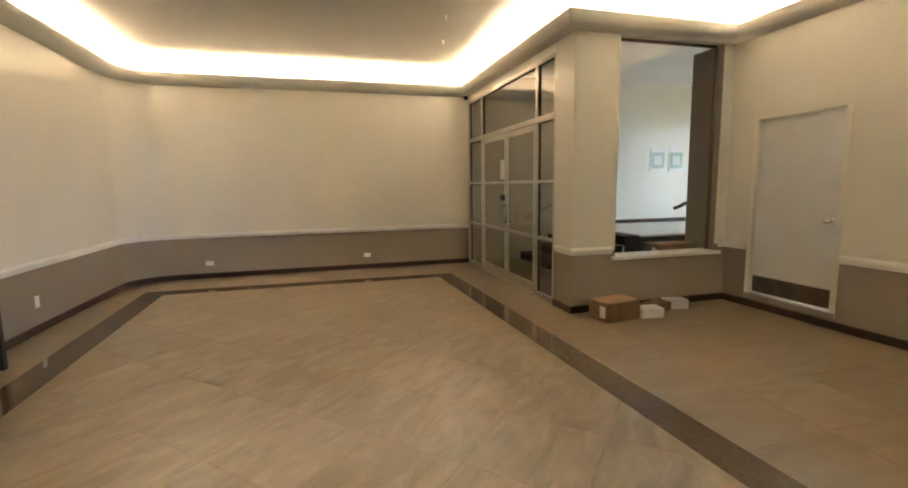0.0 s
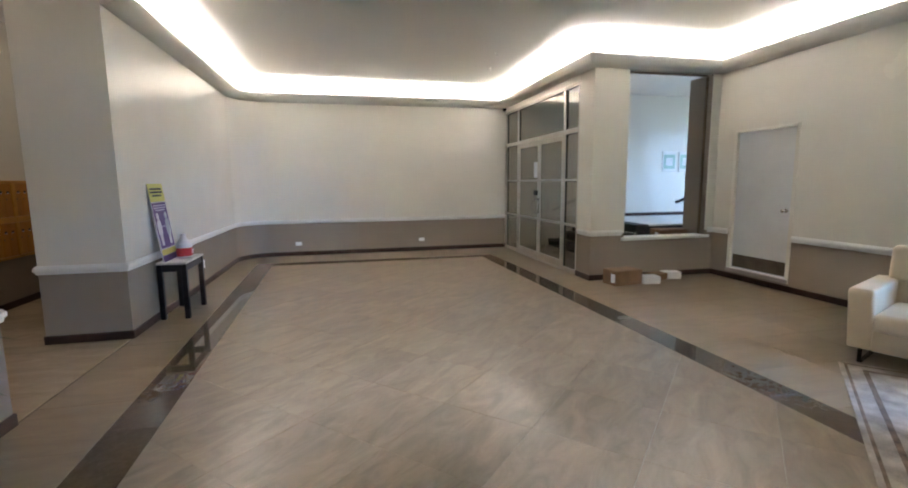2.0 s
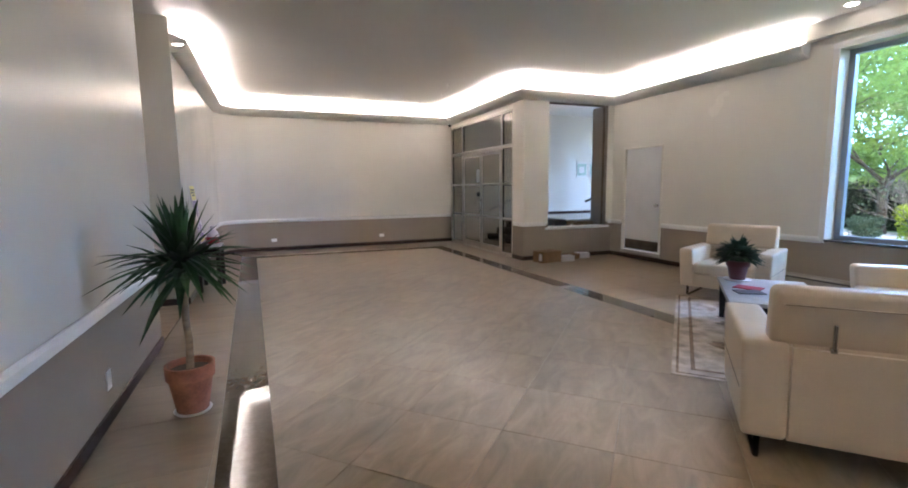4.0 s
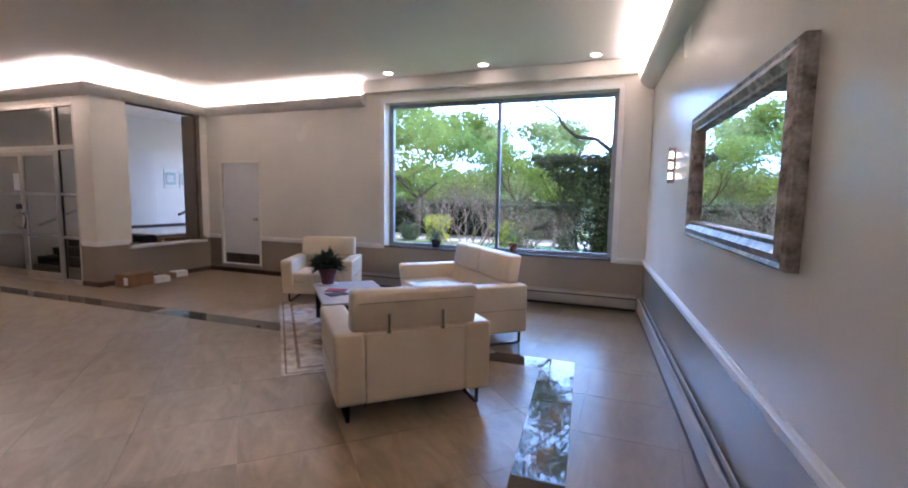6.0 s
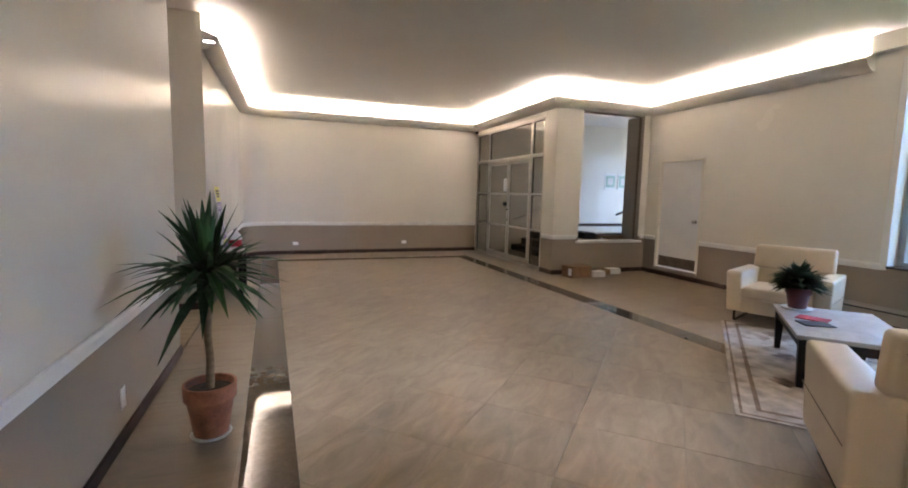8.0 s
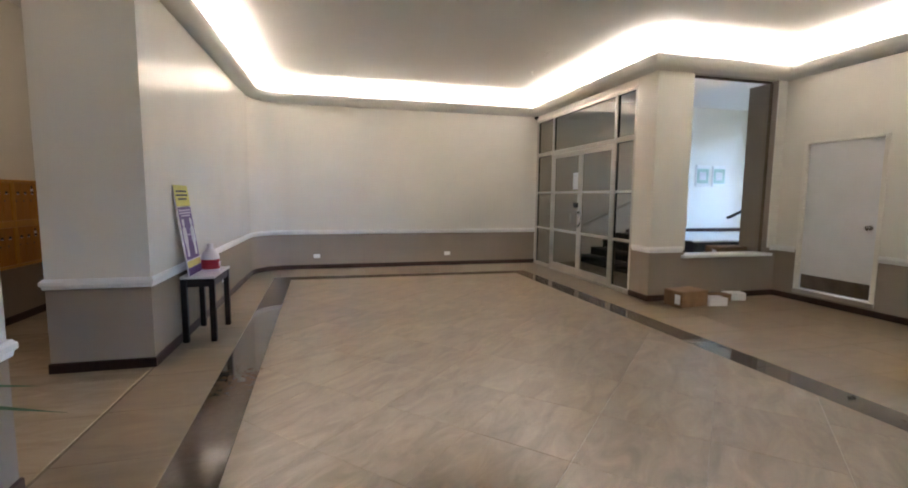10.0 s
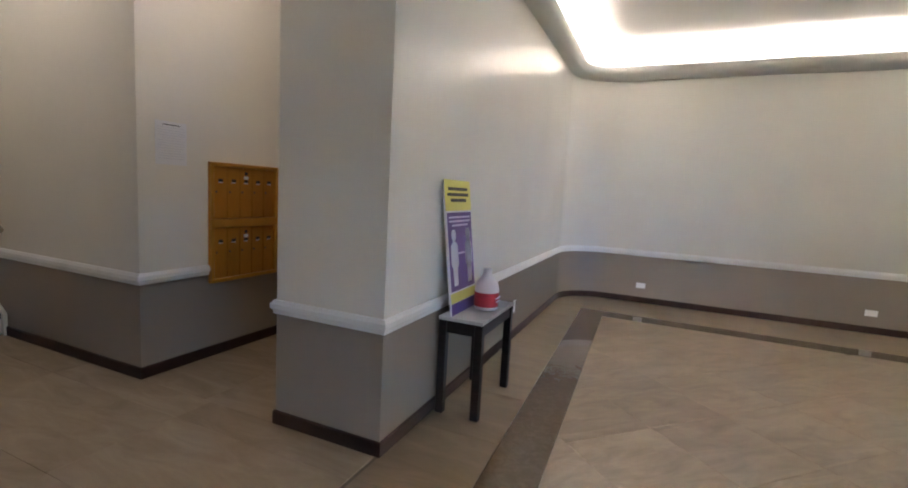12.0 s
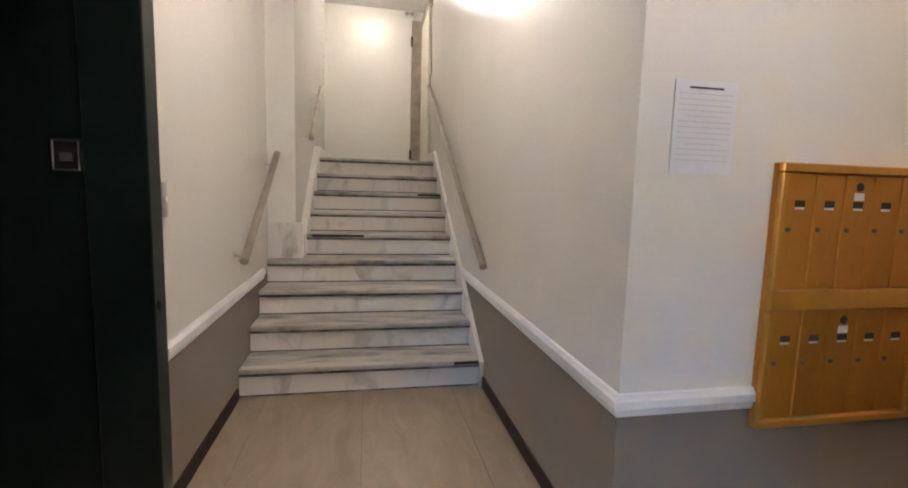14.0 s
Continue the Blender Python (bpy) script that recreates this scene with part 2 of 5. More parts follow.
LILAC = mat("pale_lilac_print", (0.62, 0.56, 0.70), 0.5, var=0.03)
RED = mat("red_print", (0.34, 0.015, 0.025), 0.7, var=0.06)
JUG = mat("milky_plastic", (0.70, 0.68, 0.70), 0.35, var=0.04)
GREENBLK = mat("black_green_enamel", (0.008, 0.014, 0.013), 0.3, var=0.2, scale=4, spec=0.3)
GREENFR = mat("dark_green_steel", (0.022, 0.030, 0.027), 0.4, 0.2, var=0.15, scale=5)
RAILM = mat("handrail_metal", (0.34, 0.29, 0.22), 0.4, 0.4, var=0.12, scale=8)
DOORY = mat("cream_metal_door", (0.72, 0.68, 0.55), 0.35, var=0.04, scale=2)
RUGM = mat("rug_field", (0.35, 0.295, 0.245), 0.95, var=0.18, scale=7, bump=0.5, bscale=120, color2=(0.44, 0.37, 0.31))
RUGB = mat("rug_border", (0.20, 0.14, 0.10), 0.95, var=0.25, scale=14, bump=0.5, bscale=120)
RUGP = mat("rug_pattern", (0.23, 0.17, 0.13), 0.95, var=0.25, scale=14, bump=0.5, bscale=120)
FRAMEM = mat("silver_leaf_frame", (0.12, 0.098, 0.08), 0.40, 0.6, var=0.3, scale=16, bump=0.5, bscale=70, color2=(0.27, 0.25, 0.23))
MIRROR = mat("mirror", (0.86, 0.88, 0.88), 0.012, 1.0, var=0.0, rvar=0.0)
GLASS = clear_glass("window_glass")
GLASS2 = clear_glass("door_glass", (0.70, 0.66, 0.61))
WINFR = mat("grey_window_frame", (0.33, 0.36, 0.39), 0.4, 0.4, var=0.06, scale=6)
SILLM = mat("dark_sill_stone", (0.03, 0.032, 0.036), 0.25, var=0.2, scale=8)
MINT = mat("mint_print", (0.40, 0.58, 0.50), 0.6, var=0.06)
STRIP = glow("cove_led", (1.0, 0.95, 0.88), 52.0)
BULB = glow("downlight_lens", (1.0, 0.93, 0.82), 30.0)
SCONCEG = glow("sconce_glass", (1.0, 0.92, 0.80), 6.0)
STAIRG = glow("ceiling_globe", (1.0, 0.91, 0.77), 11.5)
NOOKG = glow("nook_globe", (1.0, 0.88, 0.76), 17.0)
HALLG = glow("corridor_globe", (1.0, 0.90, 0.78), 20.0)

# ---- helpers for building ----
def finish(name, bm, material, smooth=False):
    bmesh.ops.recalc_face_normals(bm, faces=bm.faces)
    me = bpy.data.meshes.new(name)
    bm.to_mesh(me)
    bm.free()
    me.materials.append(material)
    if smooth:
        for f in me.polygons:
            f.use_smooth = True
        me.set_sharp_from_angle(angle=radians(40))
    return me


def part(name, bm, material, parent=None, label="", smooth=False):
    ob = new(name, finish(name, bm, material, smooth))
    if parent is not None:
        ob.parent = parent
    return tagged(ob, label)


def thing(name, label, category, at=None, group="", kind=""):
    ob = new(name)
    if at is not None:
        ob.matrix_world = at
    return tagged(ob, label, category, group, kind)


def structure(name, bm, material, label="", category="", smooth=False):
    return tagged(part(name, bm, material, None, label, smooth), label, category, kind="structure")


def box(bm, x0, x1, y0, y1, z0, z1, bevel=0.0, seg=1, m=None):
    vs = [bm.verts.new((x, y, z)) for x in (x0, x1) for y in (y0, y1) for z in (z0, z1)]
    fs = [bm.faces.new([vs[i] for i in q]) for q in ((0, 1, 3, 2), (4, 6, 7, 5), (0, 4, 5, 1), (2, 3, 7, 6), (0, 2, 6, 4), (1, 5, 7, 3))]
    if bevel:
        es = list({e for f in fs for e in f.edges})
        r = bmesh.ops.bevel(bm, geom=es, offset=bevel, segments=seg, affect="EDGES", profile=0.5)
        vs = list({v for f in r["faces"] for v in f.verts} | {v for v in vs if v.is_valid})
    if m is not None:
        bmesh.ops.transform(bm, matrix=m, verts=[v for v in vs if v.is_valid])
    return bm


def new_box(*a, **k):
    return box(bmesh.new(), *a, **k)


def lathe(bm, profile, seg=24, m=None):
    """A turned body from (radius, height) pairs."""
    rings = []
    for r, z in profile:
        rings.append([bm.verts.new((r * math.cos(2 * math.pi * i / seg), r * math.sin(2 * math.pi * i / seg), z)) for i in range(seg)])
    for a, b in zip(rings, rings[1:]):
        for i in range(seg):
            bm.faces.new((a[i], a[(i + 1) % seg], b[(i + 1) % seg], b[i]))
    bm.faces.new(rings[0][::-1])
    bm.faces.new(rings[-1])
    if m is not None:
        bmesh.ops.transform(bm, matrix=m, verts=[v for r in rings for v in r])
    return bm


def tube(bm, points, radius, seg=8):
    """A round bar along a line of points; radius may be a list."""
    pts = [Vector(p) for p in points]
    rad = radius if isinstance(radius, (list, tuple)) else [radius] * len(pts)
    rings = []
    for i, p in enumerate(pts):
        d = (pts[min(i + 1, len(pts) - 1)] - pts[max(i - 1, 0)]).normalized()
        side = d.cross(Vector((0, 0, 1)) if abs(d.z) < 0.9 else Vector((1, 0, 0))).normalized()
        up = side.cross(d)
        rings.append([bm.verts.new(p + rad[i] * (math.cos(2 * math.pi * k / seg) * side + math.sin(2 * math.pi * k / seg) * up)) for k in range(seg)])
    for a, b in zip(rings, rings[1:]):
        for k in range(seg):
            bm.faces.new((a[k], a[(k + 1) % seg], b[(k + 1) % seg], b[k]))
    bm.faces.new(rings[0][::-1])
    bm.faces.new(rings[-1])
    return bm


def sweep(bm, path, profile):
    """A closed profile of (offset to the left, height) drawn along a line on plan, mitred at its corners."""
    pts = [Vector((p[0], p[1])) for p in path]
    rings = []
    for i, p in enumerate(pts):
        din = (p - pts[i - 1]).normalized() if i else None
        dout = (pts[i + 1] - p).normalized() if i + 1 < len(pts) else None
        nin = Vector((-din.y, din.x)) if din else None
        nout = Vector((-dout.y, dout.x)) if dout else None
        if nin is None or nout is None:
            n = nin or nout
        else:
            n = (nin + nout).normalized()
            n = n / max(0.3, n.dot(nin))
        rings.append([bm.verts.new((p.x + n.x * o, p.y + n.y * o, z)) for o, z in profile])
    k = len(profile)
    for a, b in zip(rings, rings[1:]):
        for j in range(k):
            bm.faces.new((a[j], a[(j + 1) % k], b[(j + 1) % k], b[j]))
    bm.faces.new(rings[0])
    bm.faces.new(rings[-1][::-1])
    return bm


def swept(path, profile):
    return sweep(bmesh.new(), path, profile)


def arc(cx, cy, r, a0, a1, n=10):
    return [(cx + r * math.cos(radians(a0 + (a1 - a0) * i / n)), cy + r * math.sin(radians(a0 + (a1 - a0) * i / n))) for i in range(n + 1)]


# ---- plan ----
XE, XG, XW = 6.10, 4.07, -1.24
YN, YP = 8.62, 5.00
YC0, YC1 = 2.22, 3.83
XM, XPIL = -3.11, -1.93
H = 3.32
SOUTH = lambda x: -3.35 + 0.085 * x
S0, S1 = (XW, SOUTH(XW)), (XE, SOUTH(XE))
NOOK = 6.3
LZ, LG, LX = 0.60, 0.28, 5.08
ROUND = [*arc(XW + 0.55, YN - 0.55, 0.55, 90, 180)]
WEST_LINE = [(XG, YN), *ROUND, (XW, YC1)]
PILASTER = [(XW, YC1), (XPIL, YC1), (XPIL, NOOK), (XM, NOOK), (XM, YC1), (-8.75, YC1)]
T = 0.18


def slab(path, z0, z1, t=T):
    return swept(path, [(0, z0), (0, z1), (-t, z1), (-t, z0)])


# walls
structure("wall_west", slab([*WEST_LINE, *PILASTER[1:]], 0, 4.1), PAINT, "cream and taupe painted lobby wall with rounded corner", "wall", smooth=True)
structure("wall_south", slab([S0, S1], 0, H + 0.1), PAINT, "cream and taupe painted wall behind the mirror", "wall")
structure("wall_southwest", slab([(-2.64, YC0), (XW, YC0), S0], 0, H + 0.1), PAINT, "cream and taupe painted wall beside the yucca", "wall")
wb = bmesh.new()
WY0, WY1, WZ0, WZ1 = -2.41, 1.13, 0.66, 2.96
DY0, DY1, DZ1 = 3.72, 4.70, 2.09
TE = 0.34
for y0, y1, z0, z1 in ((S1[1] - 0.3, WY0, 0, H + 0.1), (WY0, WY1, 0, WZ0), (WY0, WY1, WZ1, H + 0.1), (WY1, DY0, 0, H + 0.1), (DY0, DY1, DZ1, H + 0.1), (DY1, YP, 0, H + 0.1), (DY0, DY1, 0, 0.10)):
    box(wb, XE, XE + TE, y0, y1, z0, z1)
structure("wall_east", wb, PAINT, "cream and taupe painted wall with the large garden window", "wall")
OX0, OX1, OZ0, OZ1 = 4.60, 5.96, 0.56, 2.93
for name, x0, x1, y1, z0, z1 in (("wall_pier", XG, OX0, YP + 0.20, 0, H + 0.1), ("wall_below_opening", OX0, OX1, YP + 0.20, 0, OZ0), ("wall_above_opening", OX0, OX1, YP + 0.20, OZ1, H + 0.1), ("wall_pier_corner", OX1, XE + TE, YP + 0.20, 0, H + 0.1)):
    structure(name, new_box(x0, x1, YP, y1, z0, z1), PAINT, "cream and taupe pier beside the vestibule opening", "wall")
structure("wall_pier_return", new_box(XG, XG + 0.30, YP + 0.20, 5.40, 0, H + 0.1), PAINT, "cream and taupe return of the pier", "wall")
structure("wall_north", new_box(XG, 9.8, YN, YN + T, 0, H + 0.1), PLAIN, "pale vestibule wall with framed prints", "wall")
structure("wall_head", new_box(XG + 0.01, XG + 0.15, 5.40, YN, 2.84, H + 0.1), PLAIN, "cream wall strip above the glazed screen", "wall")
vb = bmesh.new()
for y0, y1, z0, z1 in ((YP + 0.2, 5.7, 0, H + 0.1), (5.7, 8.0, 0, LZ), (5.7, 8.0, 2.9, H + 0.1), (8.0, YN, 0, H + 0.1)):
    box(vb, 9.6, 9.8, y0, y1, z0, z1)
structure("wall_vestibule_east", vb, PLAIN, "pale vestibule wall with entrance opening", "wall")
structure("wall_vestibule_south", new_box(XE + TE, 9.6, YP + 0.02, YP + 0.20, 0, H + 0.1), PLAIN, "pale vestibule wall", "wall")
cb = bmesh.new()
for x0, x1, z0, z1 in ((-8.75, -3.68, 0, 4.1), (-3.68, -2.64, 2.08, 4.1)):
    box(cb, x0, x1, YC0 - T, YC0, z0, z1)
box(cb, -8.75, -5.85, YC0, 2.44, 0, 4.1)
structure("wall_corridor", cb, PAINT, "cream and taupe corridor wall beside the stairs", "wall")
structure("wall_landing", new_box(-8.95, -8.75, 1.9, 4.1, 0, 4.1), PLAIN, "cream wall at the top of the stairs", "wall")
elev = thing("wall_elevator_recess", "black painted recess of the elevator entrance", "wall", kind="structure")
for a in ((-3.80, -2.52, 1.30, 1.55, 0, 2.3), (-3.80, -3.68, 1.55, YC0 - T, 0, 2.3), (-2.64, -2.52, 1.55, YC0 - T, 0, 2.3), (-3.68, -2.64, 1.55, YC0 - T, 2.08, 2.3)):
    part("reveal", new_box(*a), GREENBLK, elev)

# ceilings
structure("ceiling", new_box(-4.9, XE + TE, -3.9, YN + T, H, H + 0.15), CEIL, "plain white painted ceiling", "ceiling")
structure("ceiling_vestibule", new_box(XE + TE, 9.8, YP + 0.02, YN + T, H, H + 0.15), CEIL, "plain white vestibule ceiling", "ceiling")
structure("ceiling_stairs", new_box(-9.0, -4.9, 1.9, 4.1, 3.90, 4.1), CEIL, "plain white painted ceiling over the stairs", "ceiling")
structure("ceiling_drop", new_box(-4.98, -4.9, 1.9, 4.1, H, 4.1), CEIL, "ceiling step before the stairs", "ceiling")

# cove mouldings with the light strips behind them
COVE_P = [(0.002, 2.93), (0.04, 2.932), (0.09, 2.95), (0.14, 2.985), (0.17, 3.03), (0.175, 3.07), (0.165, 3.085), (0.15, 3.08), (0.15, 3.01), (0.002, 3.01)]
LED_P = [(0.03, 3.014), (0.13, 3.014), (0.13, 3.026), (0.03, 3.026)]
loop = [(XE, 1.50), (XE, YP), (XG, YP), (XG, YN), *ROUND, (XW, YC1)]
low = [S0, S1]
for name, path in (("cove_moulding", loop), ("cove_moulding", low)):
    cm = structure(name, swept(path, COVE_P), COVE, "rounded plaster cove moulding hiding warm light strips", "cove", smooth=True)
    part("light_strip", swept(path, LED_P), STRIP, cm, "glowing warm white light strip")
CAP = [(0.002, 2.932), (0.04, 2.934), (0.09, 2.952), (0.14, 2.987), (0.168, 3.03), (0.172, 3.07), (0.165, 3.083), (0.002, 3.14)]
for path in ([(XE, 1.470), (XE, 1.499)], [(XW, YC1 + 0.03), (XW, YC1 + 0.001)], [(XE - 0.04, SOUTH(XE - 0.04)), (XE - 0.012, SOUTH(XE - 0.012))]):
    structure("trim_cove_end", swept(path, CAP), COVE, "plaster end piece of the cove moulding", "cove")

# chair rails and baseboards
RAIL_P = [(0.002, RAIL - 0.035), (0.012, RAIL - 0.035), (0.016, RAIL - 0.012), (0.026, RAIL - 0.004), (0.026, RAIL + 0.022), (0.018, RAIL + 0.03), (0.014, RAIL + 0.04), (0.002, RAIL + 0.042)]
BASE_P = [(0.001, 0.0), (0.012, 0.0), (0.012, 0.068), (0.008, 0.076), (0.001, 0.078)]
rails = ([(XG, YN), *ROUND, (XW, YC1), (XPIL, YC1), (XPIL, NOOK)], [(XM, 4.33), (XM, YC1), (-5.72, YC1)], [(-5.60, YC0), (-3.76, YC0)],
         [(-2.56, YC0), (XW, YC0), S0, S1, (XE, WY0 - 0.06)], [(XE, WY1 + 0.05), (XE, DY0 - 0.01)], [(XE, DY1 + 0.01), (XE, YP), (OX1 + 0.04, YP)], [(OX0 - 0.04, YP), (XG, YP), (XG, 5.36)])
for path in rails:
    structure("trim_chair_rail", swept(path, RAIL_P), TRIM, "white moulded chair rail", "chair rail", smooth=True)
bases = ([(XG, YN), *ROUND, (XW, YC1), (XPIL, YC1), (XPIL, NOOK), (XM, NOOK), (XM, YC1), (-4.82, YC1)], [(-4.80, YC0), (-3.76, YC0)],
         [(-2.56, YC0), (XW, YC0), S0, (6.0, SOUTH(6.0))], [(XE, 2.0), (XE, YP), (XG, YP), (XG, 5.40)])
for path in bases:
    structure("baseboard", swept(path, BASE_P), BASE, "dark brown vinyl baseboard", "baseboard")

# ---- garden window ----
win = thing("window_1", "large two-pane window with grey metal frame facing the garden", "window", kind="structure")
GX = XE + 0.20
for n_, a in (("frame_top", (WY0, WY1, WZ1 - 0.06, WZ1)), ("frame_bottom", (WY0, WY1, WZ0 + 0.025, WZ0 + 0.075)), ("frame_side", (WY0, WY0 + 0.07, WZ0 + 0.075, WZ1 - 0.06)), ("frame_side", (WY1 - 0.07, WY1, WZ0 + 0.075, WZ1 - 0.06)), ("mullion", (-0.75, -0.70, WZ0 + 0.075, WZ1 - 0.06))):
    part(n_, new_box(GX - 0.03, GX + 0.04, *a, bevel=0.004), WINFR, win)
for y0, y1 in ((WY0 + 0.07, -0.75), (-0.70, WY1 - 0.07)):
    p = part("pane", new_box(GX, GX + 0.006, y0, y1, WZ0 + 0.075, WZ1 - 0.06), GLASS, win, "clear glass pane")
    p.visible_shadow = False
structure("window_sill", new_box(XE - 0.03, GX - 0.03, WY0 + 0.001, WY1 - 0.001, WZ0 + 0.002, WZ0 + 0.027, bevel=0.004), SILLM, "dark stone window sill", "sill")
for y0, y1 in ((WY1, WY1 + 0.07), (WY0 - 0.07, WY0)):
    structure("trim_window", new_box(XE - 0.014, XE - 0.001, y0, y1, WZ0 - 0.02, WZ1 + 0.0, bevel=0.003), TRIM, "white painted window casing", "trim")
structure("trim_window", new_box(XE - 0.016, XE - 0.001, WY0 - 0.07, WY1 + 0.07, WZ1, WZ1 + 0.07, bevel=0.003), TRIM, "white painted window head casing", "trim")
structure("trim_beam", new_box(XE - 0.10, XE - 0.001, S1[1] + 0.2, 1.48, 3.12, H - 0.002, bevel=0.004), PLAIN, "plain cream bulkhead above the window", "trim")

# ---- white service door ----
door = thing("door_1", "closed white painted service door with dark kick plate", "door", kind="structure")
part("leaf", new_box(XE + 0.03, XE + 0.075, 3.775, 4.645, 0.165, 2.05, bevel=0.003), DOORW, door)
for a in ((DY0, 3.772, 0.10, 2.09), (4.648, DY1, 0.10, 2.09)):
    part("jamb", new_box(XE - 0.004, XE + 0.12, *a, bevel=0.003), PLAIN, door)
part("head", new_box(XE - 0.006, XE + 0.12, 3.772, 4.648, 2.053, 2.09, bevel=0.003), PLAIN, door)
part("kick_plate", new_box(XE + 0.024, XE + 0.03, 3.80, 4.62, 0.18, 0.36, bevel=0.001), KICK, door, "dull bronze kick plate")
part("threshold", new_box(XE - 0.02, XE + 0.10, DY0 + 0.001, DY1 - 0.001, 0.10, 0.155, bevel=0.004), HEATER, door, "taupe painted door sill")
kb = lathe(bmesh.new(), [(0.001, 0), (0.03, 0), (0.03, 0.006), (0.011, 0.012), (0.011, 0.04), (0.026, 0.048), (0.028, 0.062), (0.018, 0.072), (0.001, 0.074)], 16, pose(XE + 0.03, 3.85, 1.02, 0, -90, 0))
part("knob", kb, CHROME, door, "chrome door knob", True)

# ---- opening to the vestibule ----
structure("window_2_sill", new_box(OX0 - 0.05, OX1 + 0.05, YP - 0.05, YP + 0.22, OZ0 + 0.001, OZ0 + 0.04, bevel=0.006), TRIM, "white painted ledge of the interior opening", "sill")
w2 = thing("window_2", "interior window with thin bronze frame", "window", kind="structure")
for n_, a in (("frame_side", (OX0, OX0 + 0.03, OZ0 + 0.04, OZ1)), ("frame_side", (OX1 - 0.034, OX1 - 0.006, OZ0 + 0.04, OZ1 - 0.03)), ("frame_top", (OX0 + 0.03, OX1 - 0.03, OZ1 - 0.03, OZ1))):
    part(n_, new_box(a[0], a[1], YP + 0.09, YP + 0.12, a[2], a[3], bevel=0.003), KICK, w2)
p = part("pane", new_box(OX0 + 0.03, OX1 - 0.03, YP + 0.10, YP + 0.106, OZ0 + 0.04, OZ1 - 0.03), GLASS, w2, "clear glass pane")
p.visible_shadow = False

# ---- glazed entrance screen ----
scr = thing("glazed_screen", "champagne aluminium glazed screen with transom lights", "screen", kind="structure")
SX0, SX1 = XG + 0.01, XG + 0.07
POSTS = (8.585, 7.90, 5.90, 5.43)
for y in POSTS:
    part("post", new_box(SX0, SX1, y - 0.03, y + 0.03, 0, 2.84, bevel=0.004), ALU, scr)
BAR = (0.74, 1.43)
BAYS = ((7.93, 8.555), (5.46, 5.87))
for y0, y1 in BAYS:
    for z in BAR:
        part("rail", new_box(SX0, SX1, y0, y1, z - 0.018, z + 0.018, bevel=0.003), ALU, scr)
    part("bottom_rail", new_box(SX0, SX1, y0, y1, 0.0, 0.06, bevel=0.003), ALU, scr)
for y0, y1 in (BAYS[0], (5.93, 7.87), BAYS[1]):
    part("head_rail", new_box(SX0 - 0.004, SX1 + 0.004, y0, y1, 2.13, 2.20, bevel=0.004), ALU, scr)
    part("top_rail", new_box(SX0, SX1, y0, y1, 2.80, 2.84, bevel=0.003), ALU, scr)
    for z0, z1 in ((2.20, 2.80),) + (() if y1 - y0 > 1 else ((1.448, 2.13), (0.758, 1.412), (0.06, 0.722))):
        q = part("pane", new_box(XG + 0.037, XG + 0.043, y0, y1, z0, z1), GLASS2, scr, "smoky clear glass pane")
        q.visible_shadow = False
        for a in ((y0, y0 + 0.012, z0, z1), (y1 - 0.012, y1, z0, z1), (y0 + 0.012, y1 - 0.012, z1 - 0.012, z1)):
            part("gasket", new_box(XG + 0.028, XG + 0.052, *a), GASKET, scr)
part("threshold", new_box(SX0 - 0.03, SX1 + 0.03, 5.93, 7.87, 0.0, 0.018, bevel=0.003), STEEL, scr)


def glass_leaf(y0, y1, hand):
    d = thing("glass_door", "closed aluminium framed glass entrance door", "door", group="entrance doors")
    x0, x1 = XG + 0.015, XG + 0.06
    for a in ((y0, y0 + 0.055, 0.022, 2.12), (y1 - 0.055, y1, 0.022, 2.12)):
        part("stile", new_box(x0, x1, *a, bevel=0.004), ALU, d)
    for z0, z1 in ((0.022, 0.14), (BAR[0] - 0.02, BAR[0] + 0.02), (BAR[1] - 0.02, BAR[1] + 0.02), (2.05, 2.12)):
        part("rail", new_box(x0, x1, y0 + 0.055, y1 - 0.055, z0, z1, bevel=0.003), ALU, d)
    for z0, z1 in ((0.14, BAR[0] - 0.02), (BAR[0] + 0.02, BAR[1] - 0.02), (BAR[1] + 0.02, 2.05)):
        q = part("pane", new_box(XG + 0.036, XG + 0.042, y0 + 0.055, y1 - 0.055, z0, z1), GLASS2, d, "smoky clear glass pane")
        q.visible_shadow = False
    hy = y0 + 0.03 if hand < 0 else y1 - 0.03
    s = -hand
    pts = [(x0, hy, 0.86), (x0 - 0.05, hy, 0.86), (x0 - 0.065, hy + s * 0.02, 0.88), (x0 - 0.065, hy + s * 0.10, 0.88), (x0 - 0.065, hy + s * 0.13, 0.93), (x0 - 0.065, hy + s * 0.13, 1.03), (x0 - 0.065, hy + s * 0.10, 1.08), (x0 - 0.065, hy + s * 0.02, 1.08), (x0 - 0.05, hy, 1.10), (x0, hy, 1.10)]
    part("pull_handle", tube(bmesh.new(), pts, 0.012, 8), CHROME, d, "chrome pull handle", True)
    return d


